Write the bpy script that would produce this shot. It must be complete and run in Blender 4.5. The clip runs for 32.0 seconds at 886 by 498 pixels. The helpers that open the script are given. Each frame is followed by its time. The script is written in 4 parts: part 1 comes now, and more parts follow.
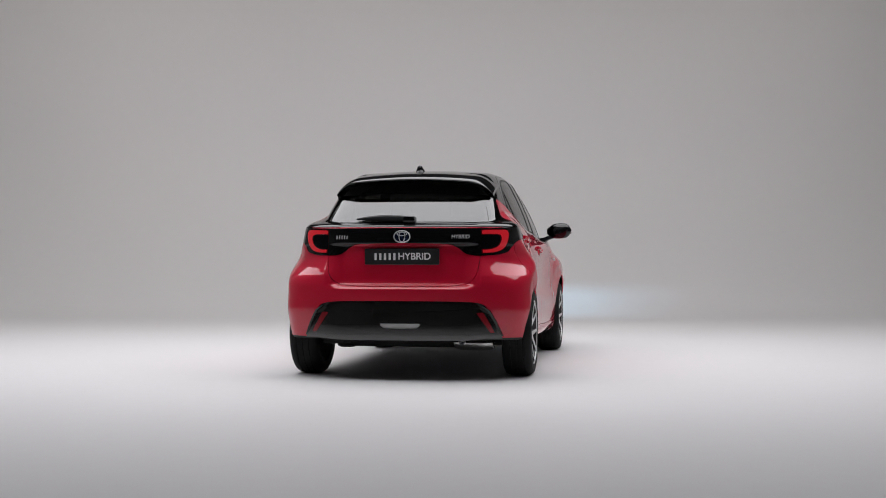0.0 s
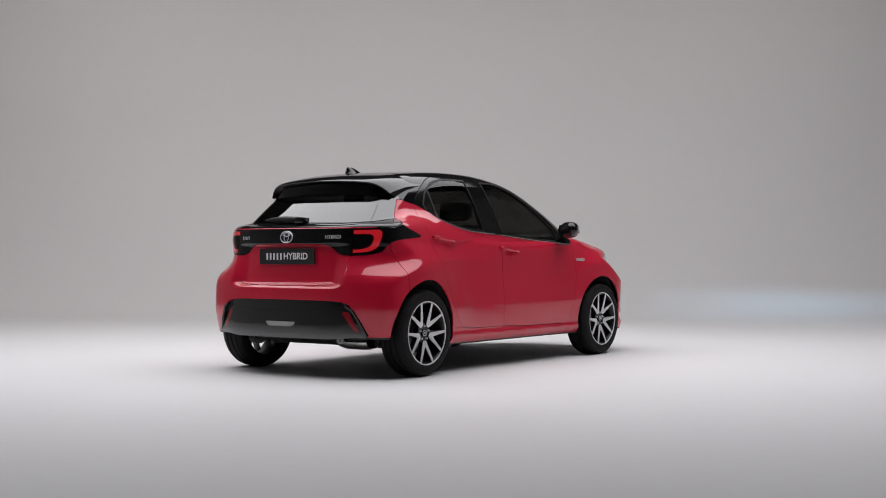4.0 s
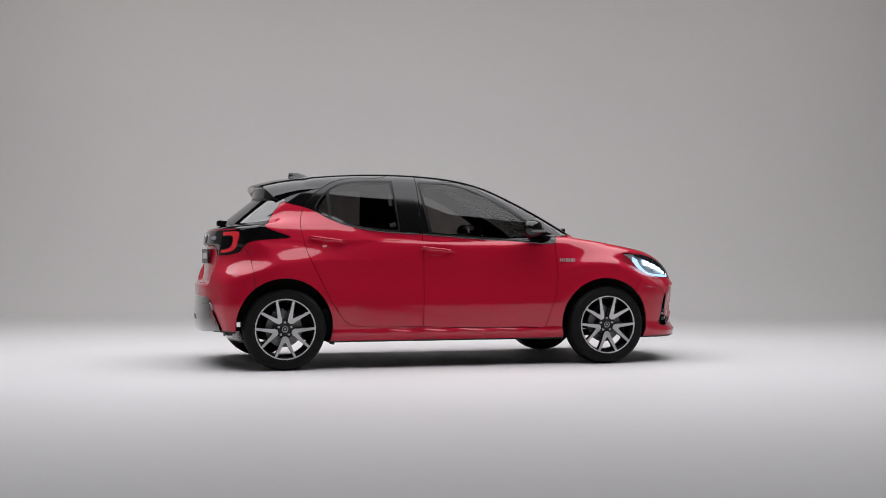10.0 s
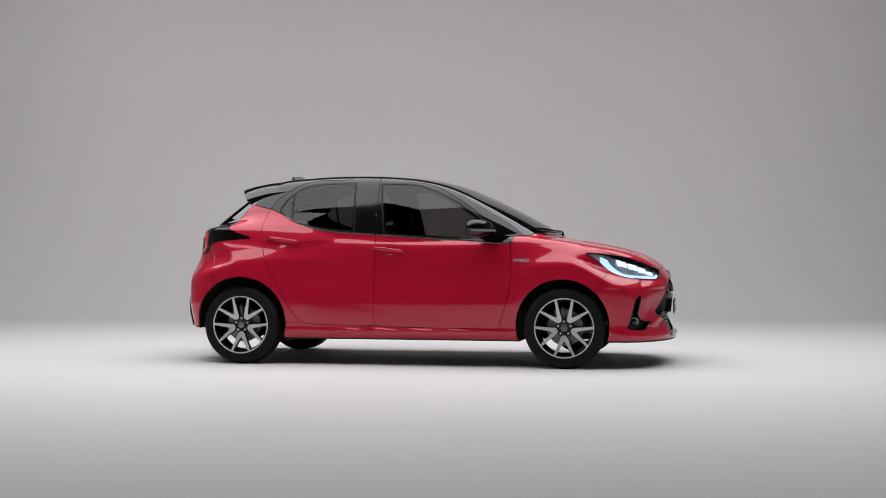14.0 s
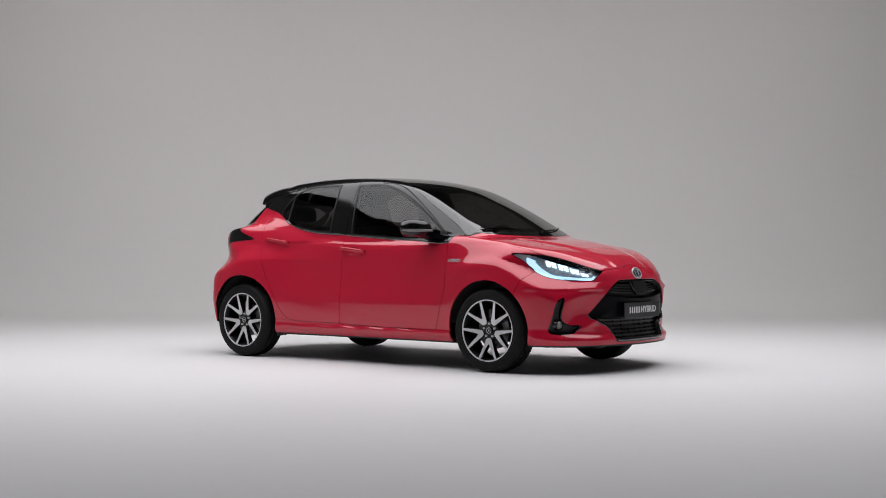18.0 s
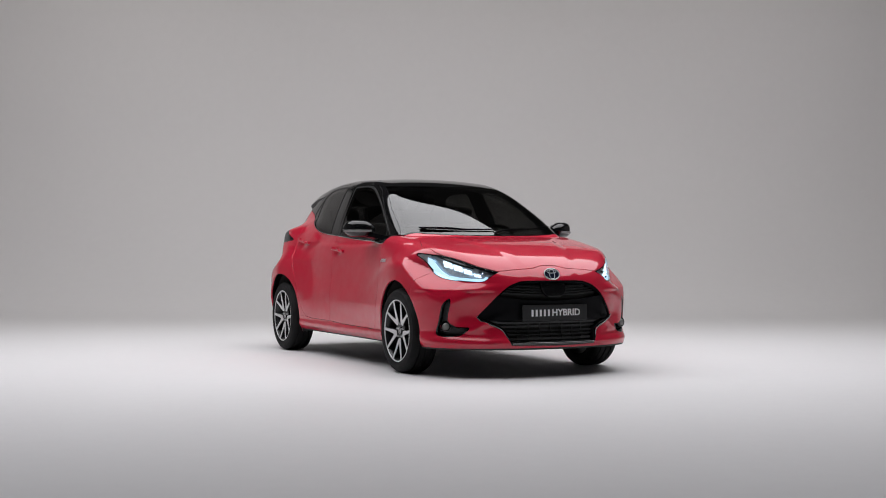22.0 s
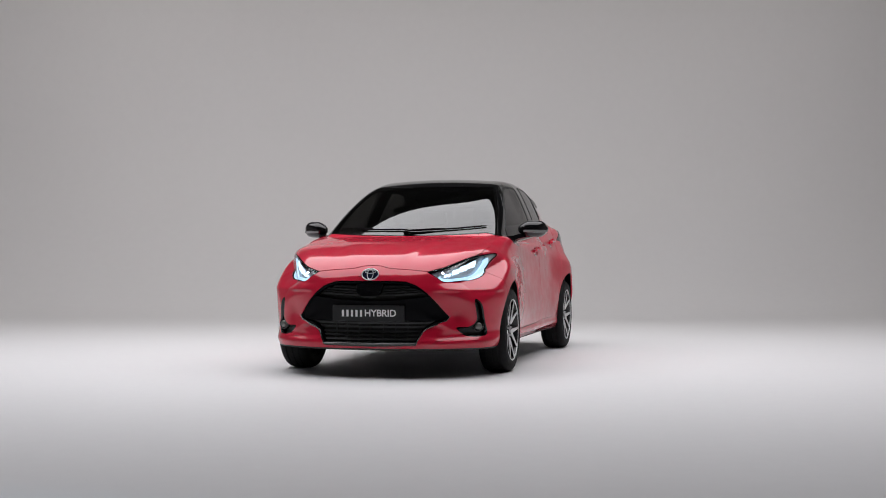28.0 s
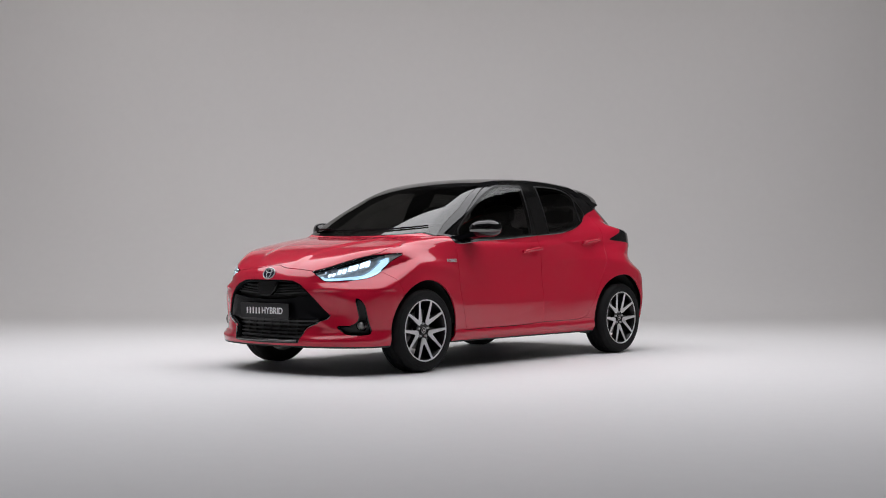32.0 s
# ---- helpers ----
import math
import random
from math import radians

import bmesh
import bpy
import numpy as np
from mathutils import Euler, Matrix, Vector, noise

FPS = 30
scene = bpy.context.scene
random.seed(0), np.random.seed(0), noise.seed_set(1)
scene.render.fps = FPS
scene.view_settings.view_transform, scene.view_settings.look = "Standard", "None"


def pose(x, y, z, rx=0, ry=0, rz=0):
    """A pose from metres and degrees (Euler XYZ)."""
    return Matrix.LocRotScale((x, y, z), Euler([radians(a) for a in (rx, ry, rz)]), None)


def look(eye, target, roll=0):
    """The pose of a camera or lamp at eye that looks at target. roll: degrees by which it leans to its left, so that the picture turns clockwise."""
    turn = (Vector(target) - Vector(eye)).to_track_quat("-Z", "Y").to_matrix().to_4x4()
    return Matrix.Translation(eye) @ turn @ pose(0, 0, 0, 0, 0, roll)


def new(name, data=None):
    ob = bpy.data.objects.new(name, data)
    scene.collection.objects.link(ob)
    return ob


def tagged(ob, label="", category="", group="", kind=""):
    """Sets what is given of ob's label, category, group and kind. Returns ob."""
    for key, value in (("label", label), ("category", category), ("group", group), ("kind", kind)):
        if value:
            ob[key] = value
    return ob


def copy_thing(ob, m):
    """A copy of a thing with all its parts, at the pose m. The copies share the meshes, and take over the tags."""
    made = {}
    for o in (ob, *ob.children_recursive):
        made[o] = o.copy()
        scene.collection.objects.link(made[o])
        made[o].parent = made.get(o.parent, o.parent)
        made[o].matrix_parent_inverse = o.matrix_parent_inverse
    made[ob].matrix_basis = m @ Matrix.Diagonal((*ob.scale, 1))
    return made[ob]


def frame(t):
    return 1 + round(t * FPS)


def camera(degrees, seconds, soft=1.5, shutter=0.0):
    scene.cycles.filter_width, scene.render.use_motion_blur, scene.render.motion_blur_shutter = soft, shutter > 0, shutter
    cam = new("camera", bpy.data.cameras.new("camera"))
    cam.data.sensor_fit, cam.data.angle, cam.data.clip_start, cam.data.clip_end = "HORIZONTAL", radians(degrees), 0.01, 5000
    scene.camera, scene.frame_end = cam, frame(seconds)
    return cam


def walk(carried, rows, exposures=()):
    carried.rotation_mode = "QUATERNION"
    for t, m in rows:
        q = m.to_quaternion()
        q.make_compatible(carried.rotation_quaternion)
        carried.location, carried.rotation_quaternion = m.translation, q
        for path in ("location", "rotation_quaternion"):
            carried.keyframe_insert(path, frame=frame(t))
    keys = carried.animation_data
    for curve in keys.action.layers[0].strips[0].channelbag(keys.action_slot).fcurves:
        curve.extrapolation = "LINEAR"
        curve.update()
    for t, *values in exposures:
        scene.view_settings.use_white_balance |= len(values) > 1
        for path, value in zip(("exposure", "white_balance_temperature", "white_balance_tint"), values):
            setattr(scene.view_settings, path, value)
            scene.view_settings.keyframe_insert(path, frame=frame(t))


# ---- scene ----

# ---------------------------------------------------------------- camera
cam = camera(37.12, 32.0, soft=0.95)
EYE = (0.0, -11.03, 0.88)
still = pose(*EYE, 90 + 0.142, 0.0, -0.04)
walk(cam, [(0.0, still), (32.0, still)])


def car_pose(t):
    """The car on its turntable; the axis of the table stands at the world's origin."""
    u = (t - 16.0) / 16.0
    a = 9.313 + 6.6245 * t + 0.75 * (u * u - 1) + 0.468 * (u ** 3 - u)
    return pose(0, 0, 0, 0, 0, 90 - a) @ pose(-0.163, -0.041, 0)


# ---------------------------------------------------------------- light
world = bpy.data.worlds.new("studio_dark")
scene.world = world
world.use_nodes = True
world.node_tree.nodes["Background"].inputs[0].default_value = (0.02, 0.02, 0.022, 1)
world.node_tree.nodes["Background"].inputs[1].default_value = 0.3

BOX_Z, BOX_Y0, BOX_Y1, BOX_X, BOX_C = 5.2, -3.55, 2.75, 5.6, -0.5
key = bpy.data.lights.new("overhead_softbox_light", "AREA")
key.shape, key.size, key.size_y = "RECTANGLE", BOX_X * 2 - 0.1, BOX_Y1 - BOX_Y0 - 0.1
key.energy, key.color = 660.0, (0.972, 0.968, 1.0)
key_ob = new("overhead_softbox_light", key)
key_ob.matrix_world = pose(BOX_C, (BOX_Y0 + BOX_Y1) / 2, BOX_Z - 0.03)
# floodlights hung above the picture wash the white back wall
for eye, aim, watts in (((-5, 4.2, 6.4), (-5, 9.2, 2.1), 87.0), ((0, 4.2, 6.4), (0, 9.2, 1.8), 62.0), ((5, 4.2, 6.4), (5, 9.2, 1.9), 70.0),
                        # an added, unseen pair brightens the side walls that the paint mirrors
                        ((-6, 2, 6.4), (-11, 3, 1.8), 60.0), ((6, 2, 6.4), (11, 3, 1.8), 40.0)):
    wash = bpy.data.lights.new("wall_wash_light", "AREA")
    wash.shape, wash.size, wash.size_y = "RECTANGLE", 3.2, 0.5
    wash.energy, wash.color = watts, (1.0, 0.958, 0.928)
    wash_ob = new("wall_wash_light", wash)
    wash_ob.matrix_world = look(eye, aim)
scene.view_settings.exposure = 0.0

# ---------------------------------------------------------------- materials


def mat(name, color, rough=0.5, metal=0.0, coat=0.0, bump=0.0, scale=40.0, vary=0.06, spec=0.5, emit=None, power=0.0):
    """A surface with two scales of variation in colour and gloss, and a fine relief."""
    m = bpy.data.materials.new(name)
    m.use_nodes = True
    nt = m.node_tree
    b = nt.nodes["Principled BSDF"]
    b.inputs["Roughness"].default_value = rough
    b.inputs["Metallic"].default_value = metal
    b.inputs["Coat Weight"].default_value = coat
    b.inputs["Coat Roughness"].default_value = 0.012
    b.inputs["Coat IOR"].default_value = 1.56
    b.inputs["Specular IOR Level"].default_value = spec
    tc = nt.nodes.new("ShaderNodeTexCoord")
    n1 = nt.nodes.new("ShaderNodeTexNoise")
    n1.inputs["Scale"].default_value, n1.inputs["Detail"].default_value = scale, 5
    n2 = nt.nodes.new("ShaderNodeTexNoise")
    n2.inputs["Scale"].default_value, n2.inputs["Detail"].default_value = scale / 14, 3
    nt.links.new(tc.outputs["Object"], n1.inputs["Vector"])
    nt.links.new(tc.outputs["Object"], n2.inputs["Vector"])
    mix = nt.nodes.new("ShaderNodeMath")
    mix.operation = "ADD"
    nt.links.new(n1.outputs["Fac"], mix.inputs[0])
    nt.links.new(n2.outputs["Fac"], mix.inputs[1])
    ramp = nt.nodes.new("ShaderNodeMapRange")
    ramp.inputs["From Min"].default_value, ramp.inputs["From Max"].default_value = 0.7, 1.3
    ramp.inputs["To Min"].default_value, ramp.inputs["To Max"].default_value = 1 - vary, 1 + vary
    nt.links.new(mix.outputs[0], ramp.inputs["Value"])
    hsv = nt.nodes.new("ShaderNodeHueSaturation")
    hsv.inputs["Color"].default_value = (*color, 1)
    nt.links.new(ramp.outputs["Result"], hsv.inputs["Value"])
    nt.links.new(hsv.outputs["Color"], b.inputs["Base Color"])
    r2 = nt.nodes.new("ShaderNodeMapRange")
    r2.inputs["From Min"].default_value, r2.inputs["From Max"].default_value = 0.3, 0.7
    r2.inputs["To Min"].default_value, r2.inputs["To Max"].default_value = rough * 0.88, min(1, rough * 1.12)
    nt.links.new(n2.outputs["Fac"], r2.inputs["Value"])
    nt.links.new(r2.outputs["Result"], b.inputs["Roughness"])
    if bump:
        bp = nt.nodes.new("ShaderNodeBump")
        bp.inputs["Strength"].default_value, bp.inputs["Distance"].default_value = bump, 0.002
        nt.links.new(n1.outputs["Fac"], bp.inputs["Height"])
        nt.links.new(bp.outputs["Normal"], b.inputs["Normal"])
    if emit:
        b.inputs["Emission Color"].default_value = (*emit, 1)
        b.inputs["Emission Strength"].default_value = power
    return m


def glass_mat(name, tint, straight=0.05, rough=0.0):
    """Thin tinted sheet glass: straight is the share mirrored head-on, which grows to all of it at a grazing angle; the rest passes."""
    m = bpy.data.materials.new(name)
    m.use_nodes = True
    nt = m.node_tree
    nt.nodes.remove(nt.nodes["Principled BSDF"])
    out = nt.nodes["Material Output"]
    tr = nt.nodes.new("ShaderNodeBsdfTransparent")
    tr.inputs["Color"].default_value = (*tint, 1)
    gl = nt.nodes.new("ShaderNodeBsdfGlossy")
    gl.inputs["Roughness"].default_value = rough
    lw = nt.nodes.new("ShaderNodeLayerWeight")
    lw.inputs["Blend"].default_value = 0.5
    power = nt.nodes.new("ShaderNodeMath")
    power.operation = "POWER"
    power.inputs[1].default_value = 5.0
    gloss = nt.nodes.new("ShaderNodeMapRange")
    gloss.inputs["To Min"].default_value = straight
    mx = nt.nodes.new("ShaderNodeMixShader")
    nt.links.new(lw.outputs["Facing"], power.inputs[0])
    nt.links.new(power.outputs[0], gloss.inputs["Value"])
    nt.links.new(gloss.outputs["Result"], mx.inputs["Fac"])
    nt.links.new(tr.outputs["BSDF"], mx.inputs[1])
    nt.links.new(gl.outputs["BSDF"], mx.inputs[2])
    nt.links.new(mx.outputs["Shader"], out.inputs["Surface"])
    return m


M_FLOOR = mat("painted_floor", (0.668, 0.658, 0.664), 0.6, bump=0.05, scale=9, vary=0.012, spec=0.3)
# for the added side walls out of view; grey keeps door reflections dark
M_WALL = mat("unseen_side_wall_grey", (0.26, 0.256, 0.255), 0.8, bump=0.05, scale=6, vary=0.012, spec=0.2)
M_VOID = mat("black_studio_paint", (0.02, 0.02, 0.02), 0.9, vary=0.1, scale=4)
M_RED = mat("red_metallic_paint", (0.53, 0.007, 0.034), 0.45, metal=0.08, coat=1.0, scale=160, vary=0.012, spec=0.1)
M_MIRROR = mat("mirror_silver", (0.35, 0.35, 0.36), 0.03, metal=1.0, scale=50, vary=0.02)
M_BLACK = mat("gloss_black_paint", (0.005, 0.005, 0.0055), 0.05, coat=0.0, scale=300, vary=0.1, spec=0.55)
M_PIANO = mat("piano_black_trim", (0.006, 0.006, 0.007), 0.08, coat=1.0, scale=300, vary=0.1, spec=1.0)
M_SATIN = mat("satin_black_trim", (0.004, 0.004, 0.005), 0.24, scale=300, vary=0.1, spec=0.05)
M_PLASTIC = mat("black_grained_plastic", (0.012, 0.012, 0.013), 0.42, bump=0.3, scale=420, vary=0.2)
M_DARK = mat("underbody_black", (0.022, 0.021, 0.020), 0.8, vary=0.2)
M_RUBBER = mat("tyre_rubber", (0.007, 0.007, 0.0075), 0.7, bump=0.25, scale=260, vary=0.2, spec=0.22)
M_ALU = mat("machined_aluminium", (0.66, 0.66, 0.67), 0.36, metal=0.35, scale=500, vary=0.04)
M_RIMBLK = mat("rim_black_lacquer", (0.008, 0.008, 0.009), 0.35, coat=0.15, scale=300, vary=0.1)
M_STEEL = mat("brake_steel", (0.24, 0.236, 0.23), 0.45, metal=1.0, bump=0.2, scale=200, vary=0.12)
M_PIPE = mat("bright_exhaust_steel", (0.55, 0.54, 0.53), 0.22, metal=1.0, bump=0.1, scale=60, vary=0.1)
M_GLASS = glass_mat("windscreen_glass", (0.14, 0.145, 0.14), 0.11)
M_PRIV = glass_mat("privacy_glass", (0.08, 0.08, 0.08), 0.15)
M_CLEAR = glass_mat("clear_lamp_cover", (0.94, 0.95, 0.96), 0.015)
M_SIDE = glass_mat("side_window_glass", (0.30, 0.29, 0.28), 0.045)
M_SIDE_DARK = glass_mat("rear_door_glass", (0.22, 0.212, 0.205), 0.045)
M_REDLENS = mat("red_lamp_lens", (0.075, 0.002, 0.004), 0.15, coat=0.6, scale=120, vary=0.08)
M_REDGLOW = mat("red_light_guide", (0.40, 0.008, 0.014), 0.2, coat=0.6, emit=(1.0, 0.03, 0.05), power=0.22)
M_DRL = mat("daylight_guide", (0.5, 0.55, 0.6), 0.3, emit=(0.46, 0.76, 1.0), power=1.05)
M_LED = mat("led_projector", (0.5, 0.53, 0.56), 0.15, bump=0.6, scale=90, vary=0.4, emit=(0.62, 0.84, 1.0), power=1.7)
M_SLAT = mat("grille_slat_black", (0.032, 0.032, 0.034), 0.32, scale=200, vary=0.1)
M_HOUSING = mat("lamp_housing_grey", (0.58, 0.60, 0.64), 0.22, metal=0.4, bump=0.6, scale=60, vary=0.35)
M_TIP = mat("lamp_corner_grey", (0.50, 0.51, 0.53), 0.35, metal=0.0, bump=0.3, scale=70, vary=0.15)
M_FRAME = mat("gloss_black_window_frame", (0.006, 0.006, 0.006), 0.10, scale=300, vary=0.1, spec=0.45)
M_SEAL = mat("black_rubber_seal", (0.005, 0.005, 0.005), 0.38, scale=300, vary=0.1, spec=0.3)
M_VALANCE = mat("charcoal_valance", (0.014, 0.0135, 0.013), 0.14, coat=1.0, bump=0.03, scale=300, vary=0.1, spec=0.5)
M_BEAM = mat("beam_source_white", (0.8, 0.85, 0.9), 0.4, emit=(0.42, 0.74, 1.0), power=7.0e6)
M_REFLECT = mat("red_reflector", (0.26, 0.008, 0.016), 0.2, coat=1.0, bump=0.3, scale=220)
M_CLEARWHITE = mat("clear_white_lens", (0.62, 0.62, 0.62), 0.2, coat=1.0, bump=0.2, scale=120)
M_SILVER = mat("badge_silver", (0.58, 0.58, 0.59), 0.25, metal=0.3, scale=200, vary=0.05)
M_WHITE = mat("white_letter_paint", (0.80, 0.80, 0.80), 0.4, vary=0.03)
M_SEAT = mat("dark_seat_fabric", (0.03, 0.03, 0.032), 0.9, bump=0.4, scale=300, vary=0.15)

# ---------------------------------------------------------------- mesh helpers


def link(name, V, F, material, parent=None, label="", normals=None, smooth=True, mats=None, fm=None):
    """Vertices and faces as ONE mesh object."""
    me = bpy.data.meshes.new(name)
    me.from_pydata([tuple(v) for v in V], [], [tuple(int(i) for i in f) for f in F])
    me.materials.append(material)
    if smooth:
        me.polygons.foreach_set("use_smooth", [True] * len(me.polygons))
    me.update()
    if normals is not None:
        me.normals_split_custom_set_from_vertices([tuple(n) for n in normals])
    ob = new(name, me)
    if parent is not None:
        ob.parent = parent
    if label:
        tagged(ob, label)
    return ob


def part(name, bm, material, parent=None, label="", smooth=False, angle=0.6):
    """A bmesh as ONE mesh object under a thing or a part."""
    me = bpy.data.meshes.new(name)
    bmesh.ops.recalc_face_normals(bm, faces=bm.faces[:])
    bm.to_mesh(me)
    bm.free()
    me.materials.append(material)
    if smooth:
        me.polygons.foreach_set("use_smooth", [True] * len(me.polygons))
        me.set_sharp_from_angle(angle=angle)
    ob = new(name, me)
    if parent is not None:
        ob.parent = parent
    if label:
        tagged(ob, label)
    return ob


def spline(xs, ys, tight=False):
    """A smooth curve through knots, flat beyond the ends: a natural cubic, or (tight) a monotone one."""
    xs, ys = np.array(xs, float), np.array(ys, float)
    h = np.diff(xs)
    d = np.diff(ys) / h
    n = len(xs)
    m = np.zeros(n)
    if tight:
        for i in range(1, n - 1):
            if d[i - 1] * d[i] > 0:
                m[i] = 2 / (1 / d[i - 1] + 1 / d[i])
        m[0], m[-1] = d[0], d[-1]
    else:
        A, r = np.zeros((n, n)), np.zeros(n)
        A[0, 0], A[0, 1], r[0] = 2, 1, 3 * d[0]
        A[-1, -1], A[-1, -2], r[-1] = 2, 1, 3 * d[-1]
        for i in range(1, n - 1):
            A[i, i - 1], A[i, i], A[i, i + 1] = 1 / h[i - 1], 2 * (1 / h[i - 1] + 1 / h[i]), 1 / h[i]
            r[i] = 3 * (d[i - 1] / h[i - 1] + d[i] / h[i])
        m = np.linalg.solve(A, r)

    def f(x):
        x = np.clip(np.asarray(x, float), xs[0], xs[-1])
        i = np.clip(np.searchsorted(xs, x) - 1, 0, n - 2)
        t = (x - xs[i]) / h[i]
        a, b = ys[i], ys[i + 1]
        return (2 * t ** 3 - 3 * t ** 2 + 1) * a + (t ** 3 - 2 * t ** 2 + t) * h[i] * m[i] + (3 * t ** 2 - 2 * t ** 3) * b + (t ** 3 - t ** 2) * h[i] * m[i + 1]
    return f


def smax(a, b, k):
    """The larger of two fields, rounded with radius about k."""
    h = np.clip(0.5 + 0.5 * (a - b) / k, 0, 1)
    return b * (1 - h) + a * h + k * h * (1 - h)


def step(t):
    t = np.clip(t, 0, 1)
    return t * t * (3 - 2 * t)


def bell(x, c, w):
    return np.exp(-((x - c) / w) ** 2)


# ---------------------------------------------------------------- the car's form, as fields (car space: x forward, y to its left, z up)
w_plan = spline([-1.95, -1.7, -1.3, -0.7, 0.0, 0.7, 1.28, 1.65, 1.9, 2.15], [0.82, 0.848, 0.850, 0.828, 0.824, 0.830, 0.850, 0.842, 0.812, 0.76])
w_high = spline([0.10, 0.18, 0.26, 0.34, 0.48, 0.62, 0.76, 0.88, 0.98, 1.10, 1.3], [-0.10, -0.05, -0.012, -0.004, 0.0, -0.003, -0.011, -0.026, -0.047, -0.09, -0.22], True)
hood_z = spline([-2.0, -1.4, -1.1, -0.8, -0.5, -0.2, 0.2, 0.6, 0.9, 1.145, 1.419, 1.65, 1.835, 1.95, 2.03, 2.10], [1.20, 1.15, 1.13, 1.085, 1.035, 1.018, 1.008, 1.012, 1.035, 1.008, 0.962, 0.916, 0.858, 0.802, 0.744, 0.64], True)
front_x = spline([0.10, 0.16, 0.20, 0.25, 0.30, 0.36, 0.48, 0.60, 0.70, 0.78, 0.90], [1.99, 2.070, 2.093, 2.095, 2.075, 2.062, 2.072, 2.082, 2.064, 2.025, 1.92], True)
rear_x = spline([0.10, 0.22, 0.32, 0.50, 0.622, 0.642, 0.664, 0.70, 0.80, 0.90, 0.925, 0.944, 1.00, 1.05, 1.068, 1.09, 1.2], [-1.67, -1.79, -1.838, -1.866, -1.868, -1.850, -1.812, -1.799, -1.788, -1.774, -1.774, -1.790, -1.783, -1.768, -1.740, -1.64, -1.30], True)
haunch_x = spline([0.10, 0.22, 0.32, 0.50, 0.64, 0.75, 0.80, 0.84, 0.89, 0.94, 1.0, 1.05, 1.075, 1.1, 1.2], [-1.67, -1.79, -1.838, -1.866, -1.866, -1.853, -1.841, -1.827, -1.808, -1.793, -1.779, -1.765, -1.735, -1.62, -1.30], True)
roof_z = spline([-1.6, -1.425, -1.28, -0.991, -0.703, -0.51, -0.13, 0.154, 0.39, 0.578, 0.719, 0.953, 1.186, 1.3, 1.6, 2.3], [1.360, 1.410, 1.446, 1.483, 1.505, 1.511, 1.502, 1.471, 1.410, 1.332, 1.267, 1.147, 1.019, 0.954, 0.775, 0.30])
roof_drop = spline([-1.4, -0.7, 0.0, 0.4, 0.75, 1.2], [0.06, 0.09, 0.105, 0.13, 0.17, 0.21])
glass_x = spline([0.9, 1.04, 1.09, 1.32, 1.44, 1.55], [-1.87, -1.73, -1.675, -1.39, -1.24, -1.09])
g_plan = spline([-1.7, -1.2, -0.6, 0.0, 0.5, 0.95, 1.3], [0.645, 0.714, 0.752, 0.766, 0.745, 0.708, 0.67])


def side_w(x, z):
    w = w_plan(x) + w_high(z)
    w = w + 0.036 * bell(x, -1.38, 0.38) * bell(z, 0.62, 0.24) + 0.027 * bell(x, -1.42, 0.38) * step((0.895 + 0.08 * (x + 1.4) - z) / 0.12) * np.clip((z - 0.40) / 0.35, 0, 1) - 0.012 * bell(x, -1.30, 0.40) * bell(z, 0.965, 0.06)
    w = w - 0.016 * bell(x, -0.72, 0.24) * bell(z, 0.74, 0.14)
    # the shoulder over the rear door leans in towards the glass
    w = w - 0.045 * bell(x, -0.88, 0.36) * np.clip((z - 0.82) / 0.20, 0, 1.3)
    # the rear corner draws in under and beside the tail lamps
    w = w - step((-1.28 - x) / 0.30) * (0.030 * bell(z, 0.83, 0.11) + 0.022 * bell(z, 0.62, 0.12) + 0.022 * step((z - 0.90) / 0.10))
    w = w + 0.040 * bell(x, 1.30, 0.38) * bell(z, 0.62, 0.22)
    w = w - 0.016 * bell(x, 0.05, 0.65) * bell(z, 0.70, 0.15)
    w = w - 0.052 * np.clip((z - 0.74) / 0.14, 0, 1.4) ** 1.5 * bell(x, 1.50, 0.38)
    w = w + 0.016 * bell(x, 1.24, 0.34) * bell(z, 0.80 - 0.55 * (x - 1.27) ** 2, 0.05)
    # a ridge along the doors, under which a wedge opens towards the front
    wedge = np.clip((x + 0.44) / 0.62, 0, 1.3)
    foot = 0.482 - 0.11 * wedge
    w = w + 0.005 * wedge * np.clip((1.0 - x) / 0.25, 0, 1) * np.where(z > 0.482, np.clip((0.63 - z) / 0.148, 0, 1), np.clip((z - foot) / np.maximum(0.482 - foot, 1e-3), 0, 1))
    w = w + 0.007 * bell(x - 0.35 * (z - 0.5), -0.80, 0.12) * bell(z, 0.48, 0.14)
    w = w + 0.020 * step((0.298 - z) / 0.026) * step((z - 0.20) / 0.05) * bell(np.abs(x) / 0.95, 0, 1.0)
    for hx, hz in ((-0.098, 0.884), (-0.955, 0.954)):
        w = w - 0.016 * bell(x, hx, 0.055) * bell(z, hz, 0.026)
    return w


